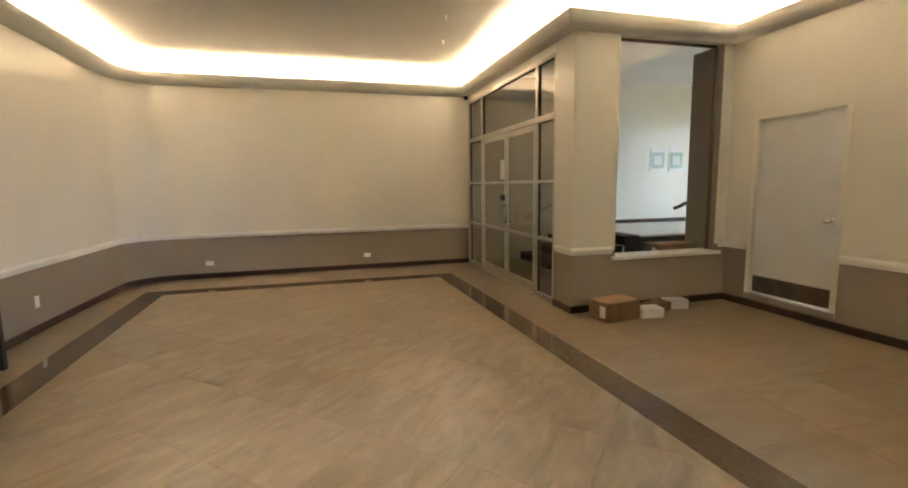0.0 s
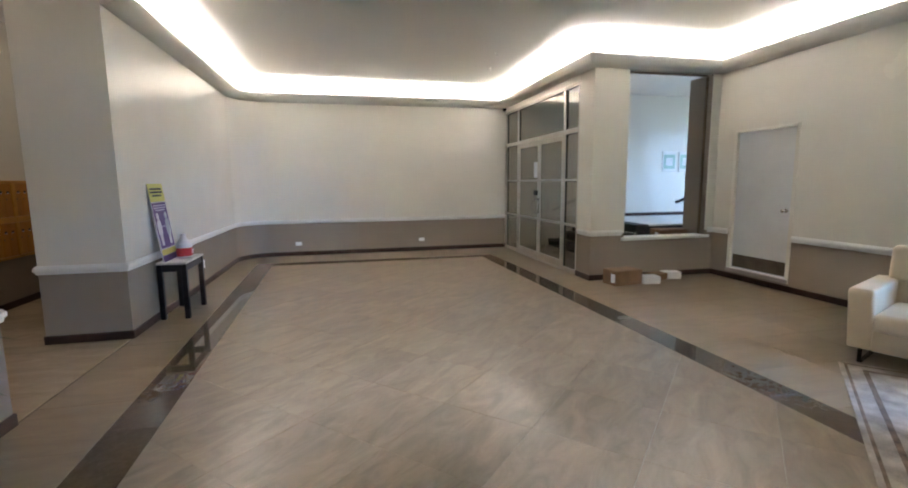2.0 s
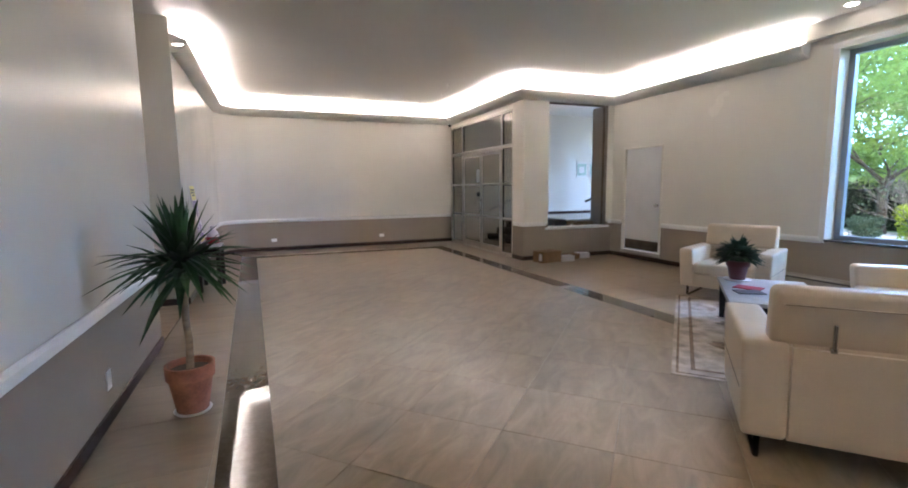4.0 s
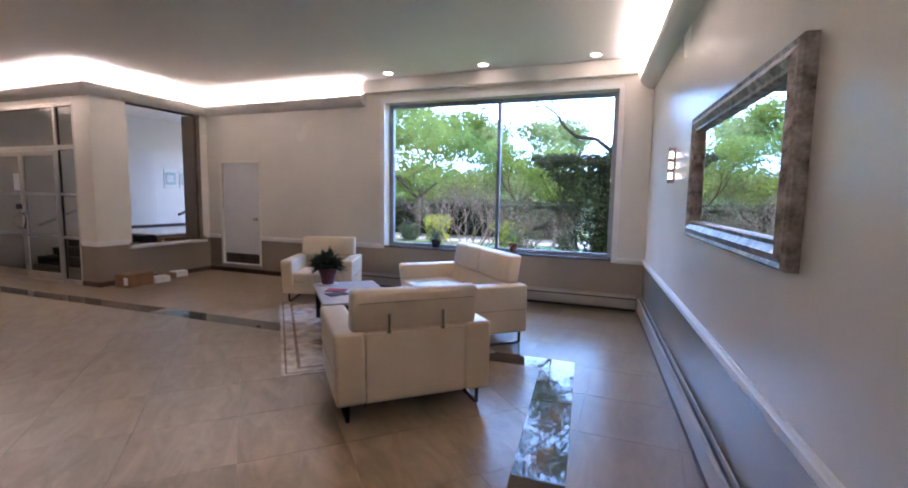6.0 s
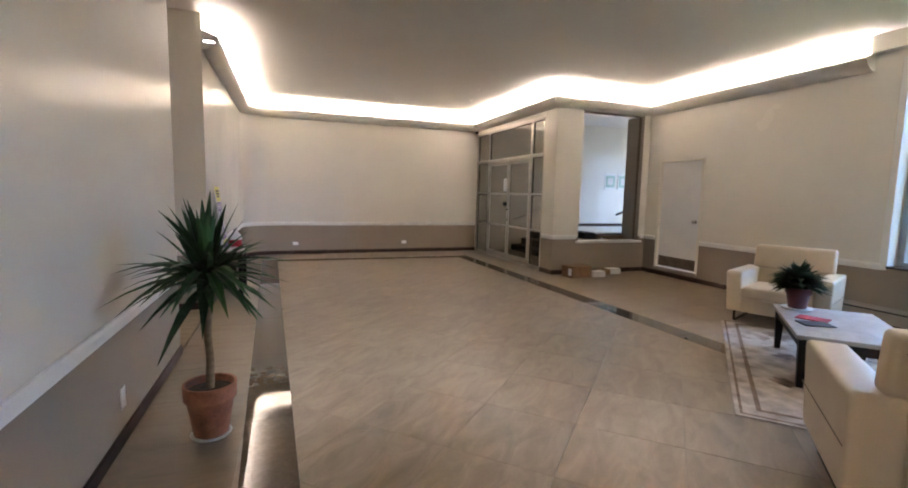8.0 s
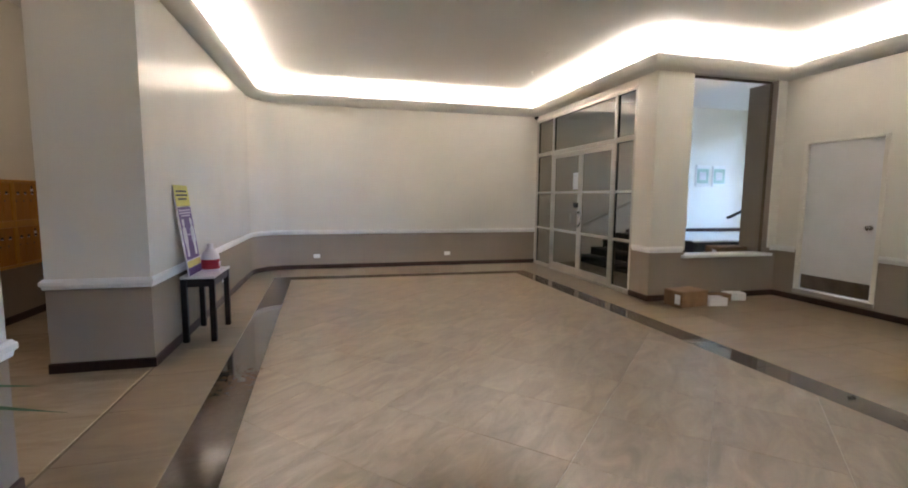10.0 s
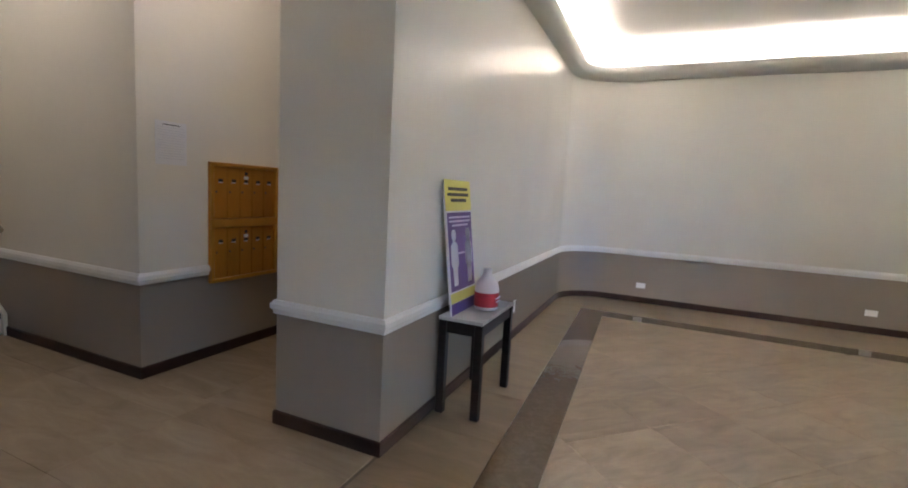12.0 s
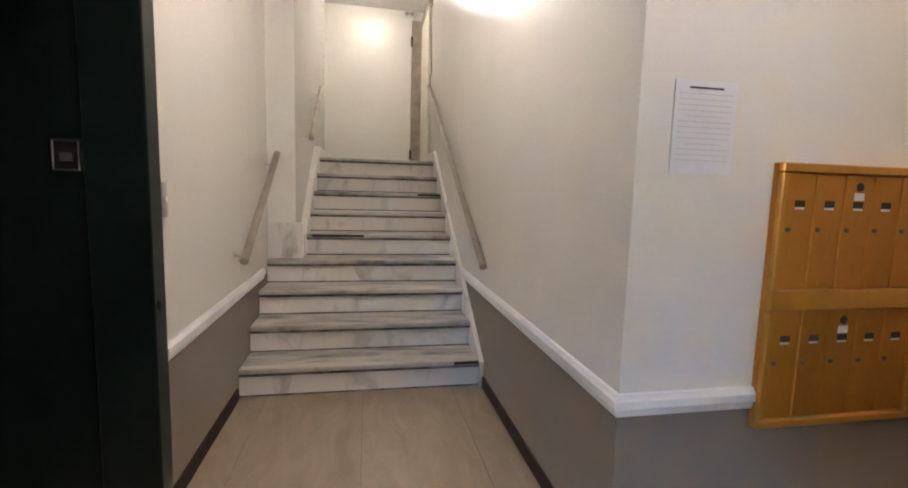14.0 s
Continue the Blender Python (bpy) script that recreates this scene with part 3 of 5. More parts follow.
d1 = glass_leaf(6.885, 7.865, -1)
d2 = glass_leaf(5.935, 6.875, 1)
part("lock_box", new_box(XG - 0.02, XG + 0.015, 6.90, 7.02, 1.17, 1.25, bevel=0.004), GASKET, d1, "black lock box")
note = tagged(part("paper_notice", new_box(XG + 0.030, XG + 0.034, 6.96, 7.13, 1.48, 1.76), PAPER), "white paper notice taped to the glass door", "notice")
part("printed_line", new_box(XG + 0.0285, XG + 0.0295, 7.0, 7.09, 1.70, 1.715), GREYP, note)

cc = thing("security_camera", "small dark dome camera under the cove", "camera", at=pose(XG - 0.05, YN - 0.08, 2.925))
part("base", lathe(bmesh.new(), [(0.04, -0.004), (0.04, -0.02), (0.036, -0.024)], 16), GASKET, cc, smooth=True)
part("dome", lathe(bmesh.new(), [(0.034, -0.024), (0.03, -0.045), (0.018, -0.058), (0.004, -0.062)], 16), GASKET, cc, "black dome", True)

# ---- baseboard heaters ----
HEAT_P = [(0.014, 0.033), (0.07, 0.033), (0.07, 0.18), (0.06, 0.198), (0.052, 0.198), (0.052, 0.16), (0.026, 0.16), (0.026, 0.215), (0.014, 0.215)]
SLOT_P = [(0.027, 0.161), (0.051, 0.161), (0.051, 0.188), (0.027, 0.188)]
for path in ([(XE, S1[1] + 0.08), (XE, 2.05)], [(0.2, SOUTH(0.2)), (5.98, SOUTH(5.98))]):
    h = tagged(part("baseboard_heater", swept(path, HEAT_P), HEATER), "beige enamelled baseboard heater along the wall", "heater")
    part("slot", swept(path, SLOT_P), GASKET, h, "dark air slot")
    if path[0][0] == XE:
        # raised black strip; its colour stands for shade in the cover's gap
        part("shadow_gap", swept(path, [(0.0702, 0.160), (0.0716, 0.160), (0.0716, 0.176), (0.0702, 0.176)]), GASKET, h, "dark strip drawn as the shaded gap under the heater cover")
    part("plinth", swept(path, [(0.014, 0.0), (0.073, 0.0), (0.073, 0.032), (0.014, 0.032)]), BASE, h)

# ---- stairs ----
st = thing("staircase", "worn white marble staircase with dark stained nosings", "stairs", kind="structure")
R, G = 1.70 / 9, 0.307
for i in range(9):
    x = -4.84 - G * i
    y0, y1 = (2.225, 3.80) if i < 4 else (2.50, 3.80)
    part("riser", new_box(x - 0.02, x, y0, y1, R * i, R * (i + 1) - 0.036), MARBLE, st)
    back = -8.75 if i == 8 else x - G - 0.02
    part("tread", new_box(back, x + 0.025, y0, y1, R * (i + 1) - 0.032, R * (i + 1), bevel=0.006, seg=2), TREAD, st, "worn marble tread with dark stains")
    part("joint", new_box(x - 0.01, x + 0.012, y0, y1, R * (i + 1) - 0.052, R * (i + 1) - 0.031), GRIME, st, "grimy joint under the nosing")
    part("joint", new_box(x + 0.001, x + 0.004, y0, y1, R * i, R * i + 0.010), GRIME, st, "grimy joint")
for i, (a, b) in ((0, (3.62, 3.79)), (6, (3.55, 3.79)), (4, (2.55, 3.0))):
    x = -4.84 - G * i
    part("chipped_nosing", new_box(x + 0.0245, x + 0.027, a, b, R * (i + 1) - 0.026, R * (i + 1) - 0.004), GASKET, st, "black worn patch of nosing")
sk = bmesh.new()
for y0, y1, i0, i1 in ((3.80, 3.829, 0, 9), (2.44, 2.50, 4, 9)):
    pts = []
    xa, xb = -4.80 - G * i0, -4.84 - G * (i1 - 1)
    za, zb = R * i0 + 0.02, R * i1 + 0.10
    low_, high = [(xa, R * i0), (xa, za + 0.16), (xb, zb + 0.02), (-8.74, zb + 0.02), (-8.74, R * i1 - 0.05), (xb, R * i1 - 0.25)], None
    a = [sk.verts.new((x, y0, z)) for x, z in low_]
    b = [sk.verts.new((x, y1, z)) for x, z in low_]
    sk.faces.new(a)
    sk.faces.new(b[::-1])
    for k in range(len(a)):
        sk.faces.new((a[k], a[(k + 1) % 6], b[(k + 1) % 6], b[k]))
part("skirting", sk, MARBLE, st, "white marble stair skirting")
part("block", new_box(-5.849, -5.80, 2.225, 2.50, 0.76, 1.06, bevel=0.004), MARBLE, st)


def handrail(a, b, off, label="worn tan metal handrail fixed to the stair wall", material=RAILM):
    """A wall handrail on two brackets."""
    h = thing("handrail", label, "handrail", group="stair handrails")
    a, b = Vector(a), Vector(b)
    part("rail", tube(bmesh.new(), [a, b], 0.027, 10), material, h, smooth=True)
    for f in (0.08, 0.92):
        q = a.lerp(b, f)
        w = q + Vector((0, off, -0.03))
        part("bracket", tube(bmesh.new(), [q, q + Vector((0, off * 0.4, -0.04)), w], 0.008, 6), STEEL, h)
        part("plate", lathe(bmesh.new(), [(0.001, 0), (0.028, 0), (0.026, 0.006), (0.001, 0.007)], 12, pose(w.x, w.y, w.z, 90 if off < 0 else 90, 0, 0)), STEEL, h)
    return h


handrail((-4.72, 2.30, 0.90), (-5.84, 2.30, 1.62), -0.079)
handrail((-6.30, 2.52, 1.80), (-7.3, 2.52, 2.46), -0.079)
handrail((-4.74, 3.785, 0.86), (-7.75, 3.785, 2.66), 0.044)
handrail((5.15, YN - 0.075, 0.78), (6.45, YN - 0.075, 1.34), 0.074, "thin steel handrail on the vestibule wall", STEEL)
hr = thing("handrail", "dark free-standing handrail on two posts in the vestibule", "handrail", group="vestibule handrails")
part("rail", tube(bmesh.new(), [(6.18, 5.93, 1.045), (6.24, 5.93, 1.06), (7.30, 5.93, 1.50)], 0.024, 10), GASKET, hr, smooth=True)
for x, z in ((6.80, 1.30), (7.26, 1.48)):
    part("post", tube(bmesh.new(), [(x, 5.93, 0.0), (x, 5.93, z)], 0.016, 8), GASKET, hr, smooth=True)

# door at the head of the stairs
td = thing("door_2", "cream metal door in a tan frame beside the landing", "door", kind="structure")
part("leaf", new_box(-8.64, -7.86, 3.786, 3.822, 1.705, 3.66, bevel=0.003), DOORY, td)
part("jamb", new_box(-8.70, -8.645, 3.65, 3.825, 1.705, 3.74, bevel=0.003), RAILM, td, "tan metal door frame")
part("head", new_box(-8.644, -7.80, 3.775, 3.825, 3.665, 3.74, bevel=0.003), RAILM, td, "tan metal door frame")
for z in (1.80, 3.38):
    part("hinge", new_box(-8.643, -8.60, 3.63, 3.66, z, z + 0.13, bevel=0.003), DARKP, td, "dark steel hinge")
al = thing("emergency_light", "small white emergency light under the landing ceiling", "lamp", at=pose(-8.72, 3.61, 3.84))
part("case", new_box(-0.028, 0.03, -0.07, 0.07, -0.045, 0.05, bevel=0.008), PLASTIC, al)
for y in (-0.035, 0.035):
    part("lens", lathe(bmesh.new(), [(0.028, 0), (0.03, 0.012), (0.02, 0.022)], 14, pose(0.03, y, 0, 0, 90, 0)), STEEL, al, "round steel lens", True)
globe = thing("ceiling_lamp", "glowing round ceiling lamp over the stairs", "lamp")
part("base", lathe(bmesh.new(), [(0.09, 3.87), (0.09, 3.899)], 20, pose(-7.95, 3.07, 0)), STEEL, globe)
part("glass", lathe(bmesh.new(), [(0.02, 3.75), (0.10, 3.765), (0.15, 3.81), (0.14, 3.855), (0.085, 3.87)], 24, pose(-7.95, 3.07, 0)), STAIRG, globe, "frosted warm glass bowl", True)
globe = thing("ceiling_lamp", "glowing round ceiling lamp in the corridor", "lamp")
part("base", lathe(bmesh.new(), [(0.09, H - 0.03), (0.09, H - 0.001)], 20, pose(-4.1, 3.05, 0)), STEEL, globe)
part("glass", lathe(bmesh.new(), [(0.02, H - 0.15), (0.10, H - 0.135), (0.15, H - 0.09), (0.14, H - 0.045), (0.085, H - 0.03)], 24, pose(-4.1, 3.05, 0)), HALLG, globe, "frosted warm glass bowl", True)

globe = thing("ceiling_lamp", "glowing round ceiling lamp over the mailboxes", "lamp")
part("base", lathe(bmesh.new(), [(0.09, H - 0.03), (0.09, H - 0.001)], 20, pose(-2.5, 4.15, 0)), STEEL, globe)
part("glass", lathe(bmesh.new(), [(0.02, H - 0.15), (0.10, H - 0.135), (0.15, H - 0.09), (0.14, H - 0.045), (0.085, H - 0.03)], 24, pose(-2.5, 4.15, 0)), NOOKG, globe, "frosted warm glass bowl", True)

# ---- elevator entrance ----
el = thing("elevator_door", "black green enamelled elevator door in a steel frame", "door")
part("leaf", new_box(-3.679, -2.641, 1.551, 1.595, 0.0, 2.079), GREENBLK, el)
for a in ((-2.66, -2.54, 0.0, 2.20), (-3.76, -3.66, 0.0, 2.20), (-3.66, -2.66, 2.06, 2.20)):
    part("frame", new_box(a[0], a[1], YC0 - T - 0.006 if a[2] == 0 else YC0 - 0.01, YC0 + 0.022, a[2], a[3], bevel=0.004), GREENBLK if a[0] < -3.7 else GREENFR, el)
sg = tagged(part("wall_plate", new_box(-3.678, -3.664, 1.93, 2.03, 1.38, 1.50, bevel=0.006), GASKET), "small dark plate with pale mark on the black reveal", "sign")
part("rim", tube(bmesh.new(), [(-3.662, 1.94, 1.39), (-3.662, 2.02, 1.39), (-3.662, 2.02, 1.49), (-3.662, 1.94, 1.49), (-3.662, 1.94, 1.39)], 0.004, 6), STEEL, sg)
part("mark", new_box(-3.664, -3.661, 1.96, 2.0, 1.42, 1.45), STEEL, sg)
sw = tagged(part("call_button", new_box(-3.84, -3.79, YC0 + 0.001, YC0 + 0.012, 1.22, 1.36, bevel=0.003), STEEL), "brushed steel elevator call plate on the wall", "switch")
part("button", lathe(bmesh.new(), [(0.012, 0), (0.012, 0.005)], 12, pose(-3.815, YC0 + 0.012, 1.29, -90, 0, 0)), PLASTIC, sw)

# ---- mailboxes ----
def mailbox_unit(y0, w, n):
    u = thing("mailbox_unit", "amber brass wall mailbox bank with two rows of narrow doors", "mailbox", group="mailboxes")
    x = XM
    y1 = y0 + w
    z0, zm, z1 = 0.57, 1.02, 1.475
    part("body", new_box(x + 0.001, x + 0.02, y0 + 0.002, y1 - 0.002, z0, z1), BRASS, u)
    for a in ((y0, y1, z1 - 0.03, z1), (y0, y1, zm - 0.035, zm + 0.035), (y0, y1, z0, z0 + 0.03)):
        part("frame_rail", new_box(x + 0.02, x + 0.042, *a, bevel=0.004), BRASSF, u)
    for a in ((y0, y0 + 0.025, z0 + 0.03, zm - 0.035), (y1 - 0.025, y1, z0 + 0.03, zm - 0.035), (y0, y0 + 0.025, zm + 0.035, z1 - 0.03), (y1 - 0.025, y1, zm + 0.035, z1 - 0.03)):
        part("frame_stile", new_box(x + 0.02, x + 0.042, *a, bevel=0.004), BRASSF, u)
    cw = (w - 0.054) / n
    for row, (a, b) in enumerate(((z0 + 0.032, zm - 0.037), (zm + 0.037, z1 - 0.032))):
        for i in range(n):
            ya = y0 + 0.027 + cw * i
            d = part("door", new_box(x + 0.02, x + 0.030, ya + 0.002, ya + cw - 0.002, a, b, bevel=0.002), BRASS, u)
            c = ya + cw / 2
            hz = a + 0.73 * (b - a)
            part("label_window", new_box(x + 0.030, x + 0.0325, c - 0.02, c + 0.02, hz - 0.006, hz + 0.016, bevel=0.001), DARKP, d, "small dark name window")
            part("number_tag", new_box(x + 0.030, x + 0.032, c - 0.018, c + 0.018, hz - 0.014, hz - 0.007), PAPER, d)
            part("lock", lathe(bmesh.new(), [(0.001, 0), (0.008, 0), (0.008, 0.006), (0.001, 0.007)], 10, pose(x + 0.030, ya + cw * 0.18, a + 0.52 * (b - a), 0, 90, 0)), KICK, d, "key lock")
            if i == n // 2:
                part("badge", lathe(bmesh.new(), [(0.001, 0), (0.015, 0), (0.015, 0.002), (0.001, 0.003)], 12, pose(x + 0.030, c, hz + 0.065, 0, 90, 0)), DARKP, d)
                part("sticker", new_box(x + 0.030, x + 0.032, c - 0.02, c + 0.02, hz + 0.02, hz + 0.045), PAPER, d, "white sticker")
    return u


for k in range(3):
    mailbox_unit(4.33 + 0.645 * k, 0.64, 5)
nt_ = tagged(part("paper_notice", new_box(XM + 0.001, XM + 0.004, 3.945, 4.165, 1.43, 1.715), PAPER), "white typed notice taped to the wall", "notice")
for i in range(14):
    w = 0.12 if i == 0 else (0.19 if i % 5 else 0.13)
    part("printed_line", new_box(XM + 0.0045, XM + 0.0055, 4.055 - w / 2, 4.055 + w / 2, 1.69 - 0.017 * i, 1.69 - 0.017 * i + (0.006 if i == 0 else 0.003)), DARKP if i == 0 else GREYP, nt_)

# ---- side table with poster and jug ----
tb = thing("side_table", "small side table with grey top and black legs", "table")
TX0, TX1, TY0, TY1 = -1.215, -0.93, 4.40, 5.02
part("tabletop", new_box(TX0, TX1, TY0, TY1, 0.585, 0.607, bevel=0.003), TABTOP, tb, "pale grey table top")
for x in (TX0 + 0.002, TX1 - 0.052):
    for y in (TY0 + 0.002, TY1 - 0.052):
        part("leg", new_box(x, x + 0.05, y, y + 0.05, 0, 0.584, bevel=0.004), ESPRESSO, tb)
for a in ((TX0 + 0.01, TX0 + 0.028, TY0 + 0.052, TY1 - 0.052), (TX1 - 0.028, TX1 - 0.01, TY0 + 0.052, TY1 - 0.052), (TX0 + 0.052, TX1 - 0.052, TY0 + 0.01, TY0 + 0.028), (TX0 + 0.052, TX1 - 0.052, TY1 - 0.028, TY1 - 0.01)):
    part("apron", new_box(*a, 0.51, 0.584, bevel=0.002), ESPRESSO, tb)
po = thing("poster_board", "tall purple and yellow printed board leaning on the wall", "poster", at=pose(-1.135, 4.42, 0.609, 0, -7.2, 0))
PW, PH = 0.40, 0.82
part("board", new_box(-0.012, 0.0, 0, PW, 0, PH, bevel=0.001), JUG, po)
for m_, a in ((YELLOW, (0.0, PW, PH - 0.19, PH)), (PURPLE, (0.012, PW - 0.012, 0.14, PH - 0.20)), (YELLOW, (0.0, PW, 0.07, 0.13)), (PURPLE, (0.0, PW, 0.0, 0.068))):
    part("print", new_box(0.0005, 0.0015, *a), m_, po)
for z, w in ((PH - 0.065, 0.30), (PH - 0.10, 0.33), (PH - 0.135, 0.24)):
    part("printed_line", new_box(0.0018, 0.0024, PW / 2 - w / 2, PW / 2 + w / 2, z, z + 0.02), DARKP, po, "dark bar of lettering")
for z, w in ((PH - 0.235, 0.32), (PH - 0.26, 0.32), (PH - 0.285, 0.25), (0.36, 0.13)):
    part("printed_line", new_box(0.0018, 0.0024, PW / 2 - w / 2, PW / 2 + w / 2, z, z + 0.011), LILAC, po, "pale bar of lettering")
for y in (0.09, PW - 0.09):
    f = bmesh.new()
    pr = [(0.030, 0.17), (0.034, 0.28), (0.055, 0.30), (0.050, 0.42), (0.014, 0.445), (0.030, 0.46), (0.034, 0.49), (0.020, 0.515)]
    left = [f.verts.new((0.0022, y - a, b)) for a, b in pr]
    right = [f.verts.new((0.0022, y + a, b)) for a, b in pr]
    f.faces.new(left + right[::-1])
    bmesh.ops.solidify(f, geom=f.faces[:], thickness=0.0006)
    part("pictogram", f, PAPER, po, "pale upright pictogram shape")
jg = thing("jug", "milky plastic jug with a red label on the table", "jug", at=pose(-1.035, 4.73, 0.608) @ Matrix.Scale(0.92, 4))
part("body", lathe(bmesh.new(), [(0.075, 0), (0.085, 0.01), (0.085, 0.15), (0.075, 0.19), (0.035, 0.235), (0.028, 0.26)], 24), JUG, jg, "milky plastic body", True)
part("label", lathe(bmesh.new(), [(0.0865, 0.025), (0.0865, 0.125)], 24), RED, jg, "red paper label", True)
part("cap", lathe(bmesh.new(), [(0.03, 0.26), (0.03, 0.285), (0.026, 0.288)], 16), JUG, jg, "white cap", True)
for z, a in ((0.085, 0.10), (0.06, 0.07)):
    part("printed_line", new_box(0.086, 0.0875, -a / 2, a / 2, z, z + 0.01), LILAC, jg)


# ---- seating ----
def arm_shape(d, w, h, lean=0.10):
    """An arm block: upright front, raked back, soft edges."""
    bm = bmesh.new()
    pts = [(0.02, 0.13), (lean * 0.4, h), (d - 0.02, h), (d, h - 0.03), (d - 0.05, 0.13)]
    a = [bm.verts.new((x, 0, z)) for x, z in pts]
    b = [bm.verts.new((x, w, z)) for x, z in pts]
    bm.faces.new(a)
    bm.faces.new(b[::-1])
    for k in range(5):
        bm.faces.new((a[k], a[(k + 1) % 5], b[(k + 1) % 5], b[k]))
    bmesh.ops.recalc_face_normals(bm, faces=bm.faces)
    bmesh.ops.bevel(bm, geom=bm.edges[:], offset=0.028, segments=3, affect="EDGES", profile=0.6)
    return bm


def cushion(x0, x1, y0, y1, z0, z1, r=0.04, puff=0.015):
    bm = new_box(x0, x1, y0, y1, z0, z1, bevel=r, seg=3)
    cx, cy = (x0 + x1) / 2, (y0 + y1) / 2
    for v in bm.verts:
        if v.co.z > (z0 + z1) / 2:
            v.co.z += puff * max(0, 1 - ((v.co.x - cx) / (x1 - x0) * 2) ** 2) * max(0, 1 - ((v.co.y - cy) / (y1 - y0) * 2) ** 2)
    return bm


def lounge_seat(name, label, category, at, width, seats, size=1.0, AW=0.15, inset=0.05):
    """Back at x = 0, faces +x; y runs across from -width/2."""
    s = thing(name, label, category, at=at @ Matrix.Scale(size, 4), group="lounge suite")
    D, AH = 0.86, 0.60
    W = width / 2
    for y in (-W, W - AW):
        bm = arm_shape(D, AW, AH)
        bmesh.ops.translate(bm, vec=(0, y, 0), verts=bm.verts)
        for v in bm.verts:
            v.co.y *= 1 - 0.06 * max(0.0, 0.6 - v.co.z)
        arm = part("arm", bm, LEATHER, s, smooth=True)
        for z in (0.36,):
            part("seam", new_box(0.04, D - 0.03, (y - 0.001) if y < 0 else (y + AW - 0.002), (y + 0.002) if y < 0 else (y + AW + 0.001), z, z + 0.005), SEAM, arm)
    bm = bmesh.new()
    pts = [(0.02, 0.13), (0.045, 0.60), (0.17, 0.60), (0.26, 0.30), (0.26, 0.13)]
    a = [bm.verts.new((x, -W + AW - 0.006, z)) for x, z in pts]
    b = [bm.verts.new((x, W - AW + 0.006, z)) for x, z in pts]
    bm.faces.new(a)
    bm.faces.new(b[::-1])
    for k in range(5):
        bm.faces.new((a[k], a[(k + 1) % 5], b[(k + 1) % 5], b[k]))
    bmesh.ops.recalc_face_normals(bm, faces=bm.faces)
    bmesh.ops.bevel(bm, geom=bm.edges[:], offset=0.02, segments=2, affect="EDGES")
    back = part("backrest", bm, LEATHER, s, smooth=True)
    part("base", new_box(0.22, D - 0.03, -W + AW, W - AW, 0.135, 0.30, bevel=0.015, seg=2), LEATHER, s, smooth=True)
    sw_ = (width - 2 * AW) / seats
    for i in range(seats):
        y0 = -W + AW + sw_ * i
        part("seat_cushion", cushion(0.24, D + 0.01, y0 + 0.004, y0 + sw_ - 0.004, 0.29, 0.43), LEATHER, s, smooth=True)
    hw = (width - 2 * inset) / seats
    for i in range(seats):
        y0 = -W + inset + hw * i
        bm = new_box(0.055, 0.19, y0 + 0.004, y0 + hw - 0.004, 0.585, 0.865, bevel=0.035, seg=3)
        for v in bm.verts:
            v.co.x += -0.16 * (v.co.z - 0.60) + (0.012 * math.sin(v.co.y * 9) if v.co.x < 0.1 else 0)
        head = part("headrest", bm, LEATHER, s, smooth=True)
        part("piping", new_box(0.014, 0.020, y0 + 0.05, y0 + hw - 0.05, 0.785, 0.789), SEAM, head)
        for f in (0.30, 0.72):
            y = y0 + hw * f
            part("hinge_bar", new_box(0.02, 0.038, y - 0.008, y + 0.008, 0.59, 0.71, bevel=0.003), CHROME, head, "chrome headrest ratchet bar")
            part("hinge_foot", new_box(0.02, 0.05, y - 0.013, y + 0.013, 0.58, 0.603, bevel=0.004), CHROME, head)
    for y in (-W + 0.07, W - 0.11):
        part("sled_leg", tube(bmesh.new(), [(0.07, y + 0.02, 0.14), (0.07, y + 0.02, 0.015), (0.10, y + 0.02, 0.012), (D - 0.14, y + 0.02, 0.012), (D - 0.10, y + 0.02, 0.02), (D - 0.10, y + 0.02, 0.14)], 0.014, 8), DARKCH, s, "dark chrome sled leg", True)
    return s


ANG = 43.0
lounge_seat("armchair", "cream leather armchair with raised headrest, back to the hall", "armchair", pose(2.18, -1.38, 0, 0, 0, ANG), 1.08, 1, 1.03, 0.19, 0.105)
lounge_seat("loveseat", "cream leather two-seat sofa below the garden window", "sofa", pose(4.72, -1.12, 0, 0, 0, ANG + 90), 1.74, 2, 1.05, 0.16, 0.15)
lounge_seat("armchair", "cream leather armchair beside the service door wall", "armchair", pose(5.38, 1.66, 0, 0, 0, 203), 0.98, 1, 1.0, 0.16, 0.09)

ct = thing("coffee_table", "low coffee table with pale stone top and dark legs", "table", at=pose(3.85, 0.27, 0, 0, 0, ANG))
CW, CD = 0.58, 0.37
part("tabletop", new_box(-CW, CW, -CD, CD, 0.385, 0.42, bevel=0.006, seg=2), TABTOP, ct, "pale stone table top")
for a in ((-CW + 0.03, CW - 0.03, -CD + 0.03, -CD + 0.05), (-CW + 0.03, CW - 0.03, CD - 0.05, CD - 0.03), (-CW + 0.03, -CW + 0.05, -CD + 0.05, CD - 0.05), (CW - 0.05, CW - 0.03, -CD + 0.05, CD - 0.05)):
    part("apron", new_box(*a, 0.31, 0.385), ESPRESSO, ct)
